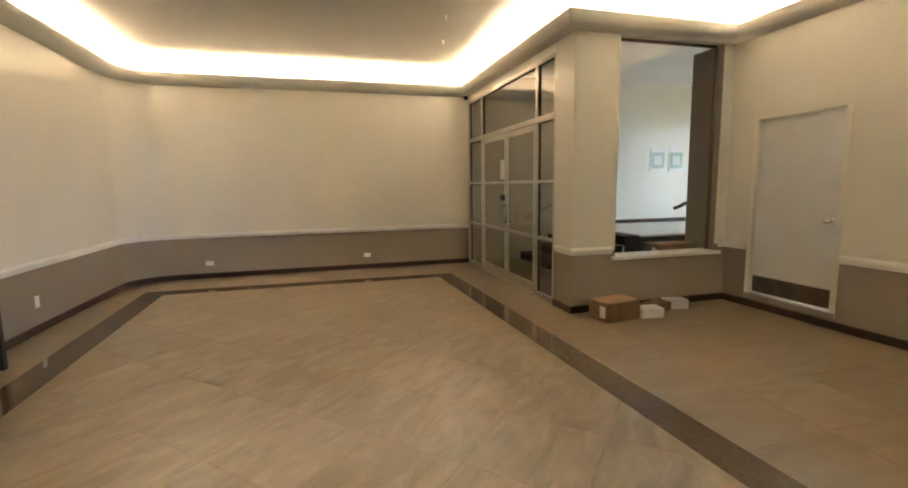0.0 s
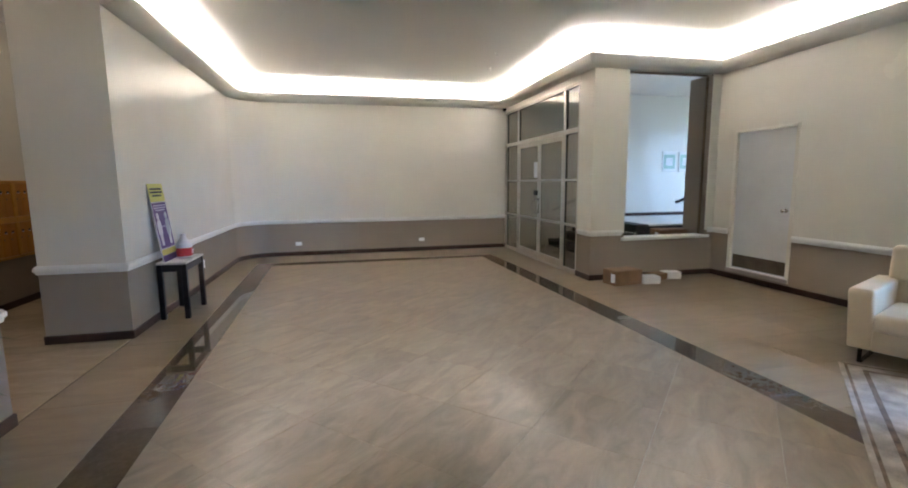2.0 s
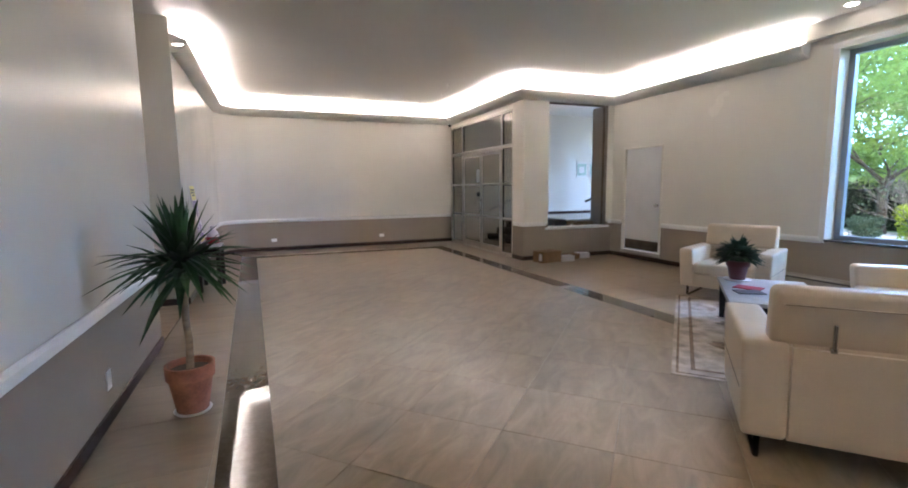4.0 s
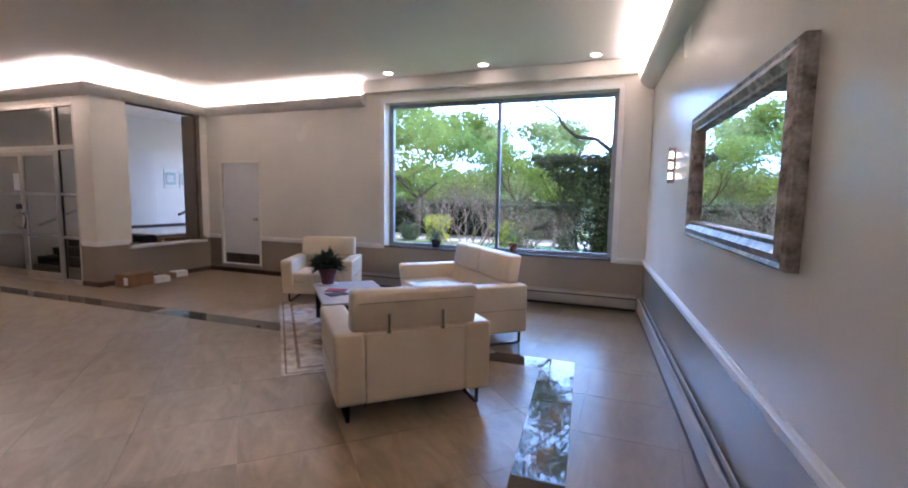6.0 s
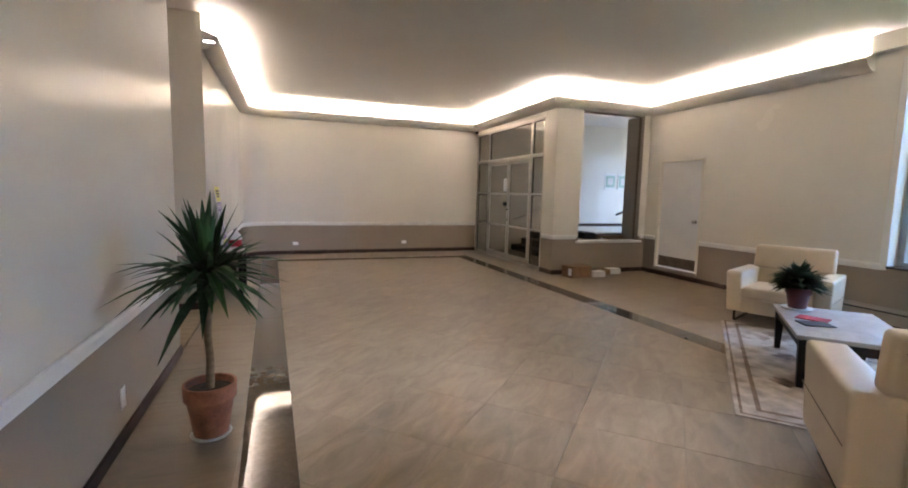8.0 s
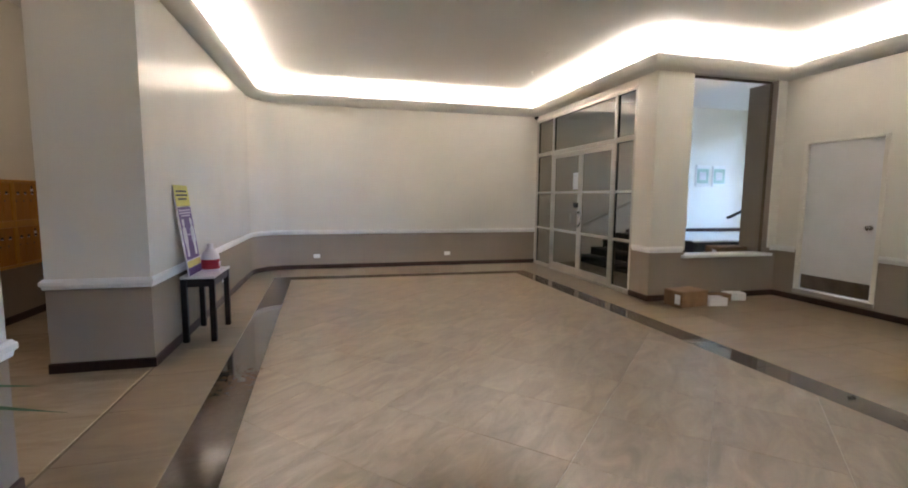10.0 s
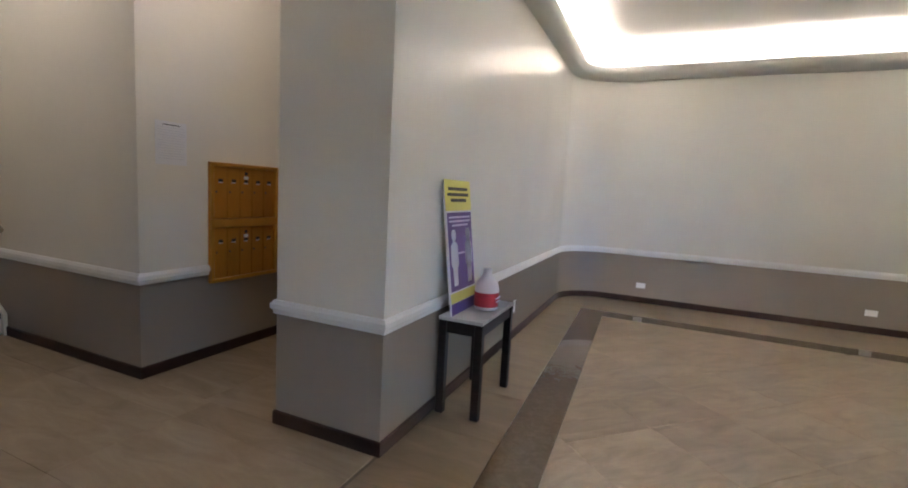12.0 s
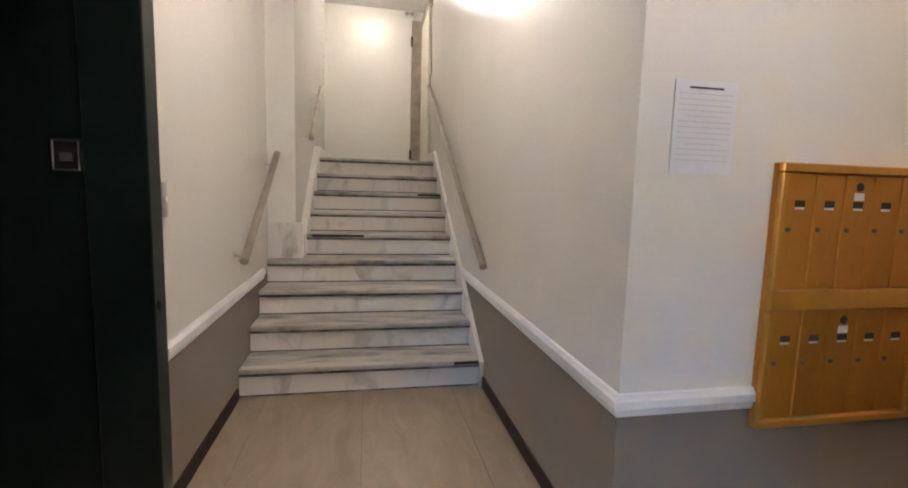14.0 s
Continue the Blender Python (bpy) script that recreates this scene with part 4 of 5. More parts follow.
for x in (-1, 1):
    for y in (-1, 1):
        lg = bmesh.new()
        box(lg, -0.035, 0.035, -0.035, 0.035, 0.0, 0.384)
        for v in lg.verts:
            k = 0.6 if v.co.z < 0.1 else 1.0
            v.co.x, v.co.y = v.co.x * k + x * (CW - 0.055), v.co.y * k + y * (CD - 0.055)
        part("leg", lg, ESPRESSO, ct)


def spray(bm, n, r, up, length, width, rnd, droop=0.5, z0=0.0):
    """Narrow bent blades fanning out from one point."""
    for i in range(n):
        az = rnd.uniform(0, 2 * math.pi)
        el = rnd.uniform(*up)
        L = length * rnd.uniform(0.75, 1.1)
        d = Vector((math.cos(az) * math.cos(el), math.sin(az) * math.cos(el), math.sin(el)))
        s = Vector((-math.sin(az), math.cos(az), 0))
        base = Vector((d.x * r, d.y * r, z0 + rnd.uniform(-0.09, 0.03)))
        prev = None
        for k in range(5):
            f = k / 4
            c = base + d * L * f + Vector((0, 0, -droop * L * f * f * math.cos(el)))
            w = width * (0.55 + 0.9 * f if f < 0.4 else 0.91 * (1 - f) / 0.6 + 0.02)
            nrm = d.cross(s).normalized()
            cur = (bm.verts.new(c - s * w + nrm * w * 0.35), bm.verts.new(c), bm.verts.new(c + s * w + nrm * w * 0.35))
            if prev:
                bm.faces.new((prev[0], prev[1], cur[1], cur[0]))
                bm.faces.new((prev[1], prev[2], cur[2], cur[1]))
            prev = cur
    return bm


def pot(parent, r, h, material, smooth=True):
    part("pot", lathe(bmesh.new(), [(r * 0.62, 0.012), (r * 0.66, 0.016), (r * 0.9, h * 0.72), (r, h * 0.73), (r * 1.02, h), (r * 0.92, h), (r * 0.88, h * 0.86)], 28), material, parent, smooth=True)
    part("soil", lathe(bmesh.new(), [(r * 0.86, h * 0.80), (r * 0.88, h * 0.87), (r * 0.4, h * 0.90)], 20), SOIL, parent, "dark potting soil")


yu = thing("potted_yucca", "tall potted yucca with spiky dark leaves in terracotta", "plant", at=pose(-0.80, 0.70, 0))
rnd = random.Random(5)
pot(yu, 0.137, 0.31, TERRA)
part("saucer", lathe(bmesh.new(), [(0.08, 0), (0.10, 0.003), (0.108, 0.014), (0.102, 0.014), (0.095, 0.008)], 24), PLASTIC, yu, "shallow white saucer", True)
part("trunk", tube(bmesh.new(), [(0, 0, 0.26), (0.006, 0.004, 0.45), (-0.004, 0.006, 0.58), (0.0, 0.0, 0.76), (0.0, 0.0, 0.96)], [0.023, 0.021, 0.020, 0.023, 0.018], 10), CANE, yu, "ringed tan trunk", True)
part("leaves", spray(bmesh.new(), 98, 0.02, (-0.35, 1.5), 0.45, 0.035, rnd, 0.32, 0.95), YUCCA, yu, "narrow dark green blades")

cp = thing("potted_plant", "small dark leafy plant in a maroon pot on the coffee table", "plant", at=pose(4.03, 0.72, 0.421))
pot(cp, 0.105, 0.20, MAROON)
part("saucer", lathe(bmesh.new(), [(0.08, 0.0), (0.115, 0.002), (0.128, 0.014), (0.122, 0.014), (0.10, 0.008)], 24), PLASTIC, cp, "white saucer", True)
bm = spray(bmesh.new(), 230, 0.06, (0.0, 1.5), 0.19, 0.040, rnd, 0.35, 0.27)
part("leaves", bm, POTLEAF, cp, "dark glossy leaves")
for i, (x, y, a) in enumerate(((3.78, 0.42, 20), (3.62, 0.30, 60))):
    mg = tagged(part("magazine", new_box(-0.08, 0.08, -0.11, 0.11, 0, 0.008, bevel=0.001), (RED, DARKP)[i]), ("red covered magazine on the coffee table", "dark covered magazine on the coffee table")[i], "magazine")
    mg.matrix_world = pose(x, y, 0.421, 0, 0, a)
for i, (y, w) in enumerate(((0.24, 0.11), (-1.02, 0.09))):
    sp = thing("sill_plant", ("green plant in a dark bowl on the window sill", "small plant in a clay pot on the window sill")[i], "plant", at=pose(XE + 0.075, y, WZ0 + 0.027))
    pot(sp, w * 0.75, 0.14, SILLM if i == 0 else TERRA)
    part("leaves", spray(bmesh.new(), 60 if i == 0 else 36, 0.02, (0.1, 1.4), 0.30 if i == 0 else 0.16, 0.012, rnd, 0.5, 0.16), LEAF5 if i == 0 else LEAF1, sp, "loose green leaves")

# rug
rg = thing("rug", "flat woven beige rug with dark double border", "rug", at=pose(2.37, -0.04, 0.0, 0, 0, 42.0))
RL, RW = 2.75, 1.95
part("field", new_box(0, RL, -RW, 0, 0.0005, 0.009, bevel=0.002), RUGM, rg)
for o, w in ((0.03, 0.018), (0.13, 0.03)):
    for a in ((o, RL - o, -o - w, -o), (o, RL - o, -RW + o, -RW + o + w), (o, o + w, -RW + o + w, -o - w), (RL - o - w, RL - o, -RW + o + w, -o - w)):
        part("border", new_box(*a, 0.0085, 0.0105), RUGB, rg)
rr_ = random.Random(3)
for i in range(30):
    x, y, r = rr_.uniform(0.35, RL - 0.35), rr_.uniform(-RW + 0.35, -0.35), rr_.uniform(0.05, 0.11)
    b = bmesh.new()
    ring = [b.verts.new((x + r * (1 + 0.35 * math.sin(k * 2.5)) * math.cos(k * math.pi / 6), y + r * (1 + 0.35 * math.sin(k * 2.5)) * math.sin(k * math.pi / 6), 0.0098)) for k in range(12)]
    b.faces.new(ring)
    part("motif", b, RUGP, rg)

# ---- mirror and sconce ----
SA = math.degrees(math.atan(0.085))
mi = thing("wall_mirror", "large mirror in a carved silver-brown frame", "mirror", at=pose(2.29, SOUTH(2.29), 1.665, 0, 0, SA))
MW, MH, FW = 0.89, 0.415, 0.115


def frame_rail(length, along_x):
    """A moulded frame side with mitred ends, its outer edge on the axis."""
    pr = [(0.0, 0.0), (0.0, 0.045), (0.012, 0.058), (0.03, 0.052), (0.06, 0.066), (0.09, 0.047), (0.108, 0.052), (FW, 0.034), (FW, 0.0)]
    bm = bmesh.new()
    ends = [[bm.verts.new((s * (length / 2 - a), b + 0.002, a)) for a, b in pr] for s in (-1, 1)]
    bm.faces.new(ends[0])
    bm.faces.new(ends[1][::-1])
    for k in range(len(pr)):
        j = (k + 1) % len(pr)
        bm.faces.new((ends[0][k], ends[0][j], ends[1][j], ends[1][k]))
    return bm


for m_, ln in ((pose(0, 0, -MH), 2 * MW), (pose(0, 0, MH, 0, 180, 0), 2 * MW), (pose(-MW, 0, 0, 0, 90, 0), 2 * MH), (pose(MW, 0, 0, 0, -90, 0), 2 * MH)):
    bm = frame_rail(ln, True)
    bmesh.ops.transform(bm, matrix=m_, verts=bm.verts)
    part("frame", bm, FRAMEM, mi, "carved silver-brown frame side")
part("glass", new_box(-MW + FW - 0.005, MW - FW + 0.005, 0.012, 0.02, -MH + FW - 0.005, MH - FW + 0.005), MIRROR, mi, "mirror glass")
sc = thing("wall_sconce", "slim steel wall sconce with three glowing glass blocks", "sconce", at=pose(4.20, SOUTH(4.20), 1.82, 0, 0, SA))
part("back_plate", new_box(-0.045, 0.045, 0.002, 0.014, -0.165, 0.165, bevel=0.003), STEEL, sc)
part("front_plate", new_box(-0.032, 0.032, 0.048, 0.058, -0.165, 0.165, bevel=0.003), STEEL, sc)
for z in (-0.095, 0.0, 0.095):
    part("glass_block", new_box(-0.026, 0.026, 0.014, 0.048, z - 0.026, z + 0.026, bevel=0.004), SCONCEG, sc, "glowing glass block")
for z in (-0.1475, -0.0475, 0.0475, 0.1475):
    part("spacer", new_box(-0.028, 0.028, 0.014, 0.048, z - 0.014, z + 0.014), STEEL, sc)

# ---- downlights and outlets ----
for y in (0.85, -0.63, -2.12):
    dl = thing("downlight", "round recessed ceiling downlight, lit", "lamp", at=pose(5.72, y, H), group="downlights")
    part("ring", lathe(bmesh.new(), [(0.06, -0.001), (0.085, -0.001), (0.085, -0.006), (0.075, -0.010), (0.06, -0.008)], 24), TRIM, dl, smooth=True)
    part("lens", lathe(bmesh.new(), [(0.001, -0.009), (0.058, -0.009), (0.058, -0.012), (0.001, -0.014)], 24), BULB, dl, "glowing lens")
for i in range(3):
    tagged(part("sprinkler", lathe(bmesh.new(), [(0.03, H - 0.001), (0.03, H - 0.006), (0.008, H - 0.01), (0.008, H - 0.05), (0.018, H - 0.052)], 12, pose(*((3.0, 6.0, 0), (3.2, 6.9, 0), (2.0, 2.0, 0))[i])), PLASTIC), "small white ceiling sprinkler", "sprinkler")


def outlet(m, label):
    o = thing("outlet", label, "outlet", at=m, group="outlets")
    part("plate", new_box(-0.058, 0.058, 0.001, 0.007, -0.035, 0.035, bevel=0.002), PLASTIC, o)
    for x in (-0.024, 0.024):
        part("socket", lathe(bmesh.new(), [(0.015, 0), (0.015, 0.002)], 12, pose(x, 0.009, 0, 90, 0, 0)), TRIM, o)
    return o


outlet(pose(2.24, YN, 0.235, 0, 0, 180), "white wall outlet in the taupe dado")
outlet(pose(-0.21, YN, 0.235, 0, 0, 180), "white wall outlet in the taupe dado")
outlet(pose(XW, 6.10, 0.31, 0, 90, -90), "white upright wall outlet near the side table")
outlet(pose(XW, 0.76, 0.25, 0, 90, -90), "white upright wall outlet behind the yucca")


# ---- boxes by the pier ----
def carton(x, y, a, sx, sy, sz, label, material, flaps=True):
    c = thing("carton", label, "box", at=pose(x, y, 0, 0, 0, a), group="cartons")
    part("body", new_box(-sx / 2, sx / 2, -sy / 2, sy / 2, 0, sz, bevel=0.004), material, c)
    if flaps:
        for s in (-1, 1):
            part("flap", new_box(-sx / 2 + 0.004, sx / 2 - 0.004, (0.002 if s > 0 else -sy / 2 + 0.004), (sy / 2 - 0.004 if s > 0 else -0.002), sz + 0.0005, sz + 0.004), material, c)
        part("tape", new_box(-sx / 2 - 0.001, sx / 2 + 0.001, -0.025, 0.025, sz + 0.0045, sz + 0.005), CARD, c, "brown packing tape")
        part("print", new_box(-sx / 2 - 0.0015, -sx / 2 - 0.0005, -sy / 2 + 0.03, -sy / 2 + 0.11, 0.04, sz - 0.04), PAPER, c, "white printed label")
    return c


carton(4.42, 4.72, 8, 0.44, 0.28, 0.20, "brown cardboard carton with white label on the floor", CARD)
carton(4.80, 4.66, -8, 0.24, 0.18, 0.10, "small white paper carton on the floor", PAPER, False)
carton(5.03, 4.82, 20, 0.28, 0.18, 0.09, "small brown carton on the floor", CARD)
carton(5.30, 4.86, -15, 0.24, 0.16, 0.10, "small white paper carton on the floor", PAPER, False)

# ---- vestibule ----
vs = thing("vestibule_stairs", "black-faced steps with pale landing up to the street entrance", "stairs", kind="structure")
for i in range(4):
    x, z = LX + LG * i, 0.15 * (i + 1)
    end = 9.598 if i == 3 else x + LG
    part("step", new_box(x + 0.02, end, 6.68, YN - 0.002, z - 0.15 if i else 0.001, z - 0.03), BLACKR, vs, "black rubber step face")
    part("tread", new_box(x, x + LG - 0.001, 6.65, YN - 0.002, z - 0.028, z, bevel=0.006), BLACKR, vs, "black rubber tread with rounded nosing")
part("landing", new_box(LX + LG * 4, 9.598, 6.65, YN - 0.002, LZ - 0.028, LZ, bevel=0.005), MARBLE, vs, "pale stone landing")
part("landing_side", new_box(LX + LG * 3 + 0.03, 9.598, 6.66, 6.679, 0.001, LZ - 0.03), BLACKR, vs, "black side of the landing")
part("landing_base", new_box(LX + LG * 4, 9.55, YN - 0.016, YN - 0.003, LZ + 0.001, LZ + 0.075), BASE, vs, "dark baseboard on the landing")
for x, w in ((8.08, 0.36), (8.52, 0.36)):
    pf = thing("picture_frame", "small pale green framed print on the vestibule wall", "picture", at=pose(x, YN, 1.84, 0, 0, 180))
    part("frame", new_box(-w / 2, w / 2, 0.001, 0.02, -0.23, 0.23, bevel=0.004), TRIM, pf)
    part("print", new_box(-w / 2 + 0.03, w / 2 - 0.03, 0.02, 0.022, -0.16, 0.16), MINT, pf)
    part("mount", new_box(-w / 2 + 0.09, w / 2 - 0.09, 0.022, 0.023, -0.09, 0.09), PAPER, pf)
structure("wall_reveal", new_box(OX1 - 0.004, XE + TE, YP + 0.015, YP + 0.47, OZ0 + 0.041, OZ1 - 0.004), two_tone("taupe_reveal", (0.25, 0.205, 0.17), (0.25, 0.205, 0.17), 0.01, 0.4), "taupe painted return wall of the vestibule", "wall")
bx = carton(5.62, YP + 0.36, 0, 0.5, 0.24, 0.66, "brown cardboard carton standing in the vestibule", CARD)
vd = thing("door_3", "glazed street entrance of the vestibule", "door", kind="structure")
for y0, y1 in ((5.7, 5.78), (6.81, 6.89), (7.92, 8.0)):
    part("stile", new_box(9.65, 9.71, y0, y1, LZ + 0.001, 2.899, bevel=0.004), ALU, vd)
for y0, y1 in ((5.78, 6.81), (6.89, 7.92)):
    q = part("pane", new_box(9.67, 9.676, y0, y1, LZ + 0.1, 2.83), GLASS, vd, "clear glass pane")
    q.visible_shadow = False
    part("rail", new_box(9.65, 9.71, y0, y1, LZ + 0.001, LZ + 0.1), ALU, vd)
    part("rail", new_box(9.65, 9.71, y0, y1, 2.83, 2.899), ALU, vd)

# ---- garden ----
structure("ground", new_box(XE + TE + 0.002, 400, -300, YP + 0.01, -0.35, -0.06), GRASS, "sunlit lawn outside the window", "ground")
structure("ground_entrance", new_box(9.81, 400, YP + 0.01, 300, -0.35, -0.06), GRASS, "sunlit lawn before the entrance", "ground")
structure("ground_rear", new_box(-300, 9.81, -300, 300, -0.60, -0.37), GRASS, "lawn around the building", "ground")
structure("path", new_box(14.6, 16.6, -60, 60, -0.058, -0.045), PATHC, "pale concrete garden path", "path")
structure("path", new_box(9.82, 14.55, 5.9, 7.8, -0.058, -0.046), PATHC, "pale concrete path to the entrance", "path")


def leaf_cloud(bm, centres, n, size, rnd, squash=0.8):
    """Small folded leaves scattered in uneven clumps."""
    for i in range(n):
        c, r = centres[rnd.randrange(len(centres))]
        while True:
            d = Vector((rnd.uniform(-1, 1), rnd.uniform(-1, 1), rnd.uniform(-1, 1)))
            if 0.15 < d.length < 1:
                break
        d = d.normalized() * d.length ** 0.5
        p = Vector(c) + Vector((d.x * r, d.y * r, d.z * r * squash))
        a = Vector((rnd.uniform(-1, 1), rnd.uniform(-1, 1), rnd.uniform(-0.6, 0.6))).normalized()
        b = a.cross(Vector((rnd.uniform(-1, 1), rnd.uniform(-1, 1), rnd.uniform(-1, 1)))).normalized()
        s = size * rnd.uniform(0.6, 1.3)
        v = [bm.verts.new(p - a * s), bm.verts.new(p + b * s * 0.5), bm.verts.new(p + a * s), bm.verts.new(p - b * s * 0.5)]
        bm.faces.new(v)
    return bm


def limbs(bm, start, direction, length, radius, depth, rnd, tips, spread=0.7, keep=0.7):
    p, d = Vector(start), Vector(direction).normalized()
    pts, rad = [p.copy()], [radius]
    for k in range(4):
        d = (d + Vector((rnd.uniform(-1, 1), rnd.uniform(-1, 1), rnd.uniform(-0.4, 0.6))) * 0.16).normalized()
        p = p + d * length / 4
        pts.append(p.copy())
        rad.append(radius * (1 - 0.13 * (k + 1)))
    tube(bm, pts, rad, 6 if depth else 4)
    if depth == 0:
        tips.append(p)
        return
    for k in range(3):
        e = (d + Vector((rnd.uniform(-1, 1), rnd.uniform(-1, 1), rnd.uniform(-0.3, 0.7))) * spread).normalized()
        limbs(bm, pts[-1 - (k % 2)], e, length * rnd.uniform(0.6, 0.85), rad[-1] * keep, depth - 1, rnd, tips, spread, keep)


def tree(x, y, h, seed, leaf, label, n=5200, clump=1.0, lean=(0, 0), size=0.11, low=0.32):
    rnd = random.Random(seed)
    t = thing("tree", label, "tree", at=pose(x, y, -0.06))
    bm, tips = bmesh.new(), []
    tube(bm, [(0, 0, -0.05), (0.03, 0.02, 0.15), (lean[0] * 0.5, lean[1] * 0.5, h * low * 0.6), (lean[0], lean[1], h * low)], [h * 0.03, h * 0.022, h * 0.019, h * 0.016], 10)
    for k in range(5):
        a = 2 * math.pi * k / 5 + rnd.uniform(-0.4, 0.4)
        limbs(bm, (lean[0], lean[1], h * low * rnd.uniform(0.85, 1)), (math.cos(a), math.sin(a), rnd.uniform(0.35, 1.2)), h * 0.24, h * 0.010, 2, rnd, tips)
    part("trunk", bm, BARK, t, smooth=True)
    centres = [(p, clump * rnd.uniform(0.6, 1.15)) for p in tips]
    part("crown", leaf_cloud(bmesh.new(), centres, n, size, rnd, 0.6), leaf, t, "airy crown of small leaves")
    return t


tree(12.0, 6.5, 7.2, 11, LEAF1, "broad leafy tree with drooping bright green boughs", 25000, 0.8, low=0.26, size=0.045)
tree(18.5, 8.0, 7.5, 19, LEAF1, "leafy green tree beside the path", 15000, 0.9, low=0.25, size=0.06)
tree(21.5, 2.6, 5.6, 12, LEAF1, "pale green leafy tree behind the path", 15000, 0.9, low=0.25, size=0.06)
tree(15.8, 5.2, 6.2, 22, LEAF1, "leafy tree with low bright boughs on the lawn", 17000, 0.8, low=0.24, size=0.05)
tree(26.0, 10.5, 10.0, 13, LEAF1, "tall broad green tree beyond the hedge", 16000, 1.2, size=0.10)
for k, (x, y, h_, lf) in enumerate(((25.0, 14.0, 4.6, LEAF2), (24.5, 7.5, 4.2, LEAF1), (26.0, 4.8, 4.8, LEAF2), (25.0, 0.2, 4.0, LEAF1), (29.0, 11.0, 5.4, LEAF1), (30.0, 7.0, 5.2, LEAF2), (29.5, 1.8, 5.0, LEAF2))):
    tree(x, y, h_, 60 + k, lf, "low spreading green tree beyond the hedge", 8000, 1.05, low=0.16, size=0.085)
tree(31.0, 4.0, 9.0, 14, LEAF2, "pale airy tree beyond the hedge", 15000, 1.3, size=0.10)
tree(34.0, -4.5, 7.5, 15, LEAF1, "distant rounded green tree", 6000, 1.4, size=0.17)
tree(27.0, 17.0, 10.0, 16, LEAF1, "tall green tree near the entrance", 6000, 1.5, size=0.17)
tree(36.0, -14.0, 10.0, 18, LEAF1, "distant tall green tree on the lawn", 6000, 1.5, size=0.18)

# tree with a bare forking limb, seen against the sky
bt = thing("tree", "dark forking tree limb with few leaves against the sky", "tree", at=pose(15.6, -2.1, -0.06))
bm, tips = bmesh.new(), []
tube(bm, [(0, 0, -0.05), (-0.05, 0.05, 1.2), (0.05, 0.22, 2.6), (0.1, 0.1, 3.6), (0.1, -0.25, 5.2)], [0.17, 0.15, 0.13, 0.11, 0.07], 10)
tube(bm, [(0.08, 0.18, 3.1), (0.1, 0.75, 3.55), (0.1, 1.35, 3.62), (0.1, 1.75, 3.95), (0.1, 2.1, 4.45), (0.1, 2.5, 4.75)], [0.085, 0.07, 0.06, 0.05, 0.04, 0.025], 8)
rnd = random.Random(21)
for s_, d_ in (((0.1, 1.35, 3.62), (0.1, 0.6, 0.5)), ((0.1, 1.9, 4.1), (-0.2, 0.2, 0.8)), ((0.1, -0.2, 4.8), (0, -0.6, 0.6)), ((0.1, 0.0, 4.2), (0, 0.6, 0.7)), ((0.1, 2.3, 4.6), (0, 0.9, 0.2))):
    limbs(bm, s_, d_, 0.9, 0.028, 2, rnd, tips)
part("trunk", bm, BARK, bt, smooth=True)
part("crown", leaf_cloud(bmesh.new(), [(p, 0.5) for p in tips], 5000, 0.04, rnd), LEAF2, bt, "thin scattering of leaves")


cl = [((0.3 + rnd.uniform(-1.5, 1.5), rnd.uniform(-3.2, 3.4), rnd.uniform(5.2, 9.0)), rnd.uniform(0.45, 0.95)) for k in range(60)]
part("high_crown", leaf_cloud(bmesh.new(), cl, 26000, 0.055, rnd, 0.6), LEAF1, bt, "leafy upper crown")
bm = bmesh.new()
for c, r in cl[::2]:
    tube(bm, [(0.1, -0.2, 4.9), (c[0] * 0.5, c[1] * 0.5, (c[2] + 4.9) / 2 + 0.2), c], [0.05, 0.03, 0.012], 5)
part("branches", bm, BARK, bt)


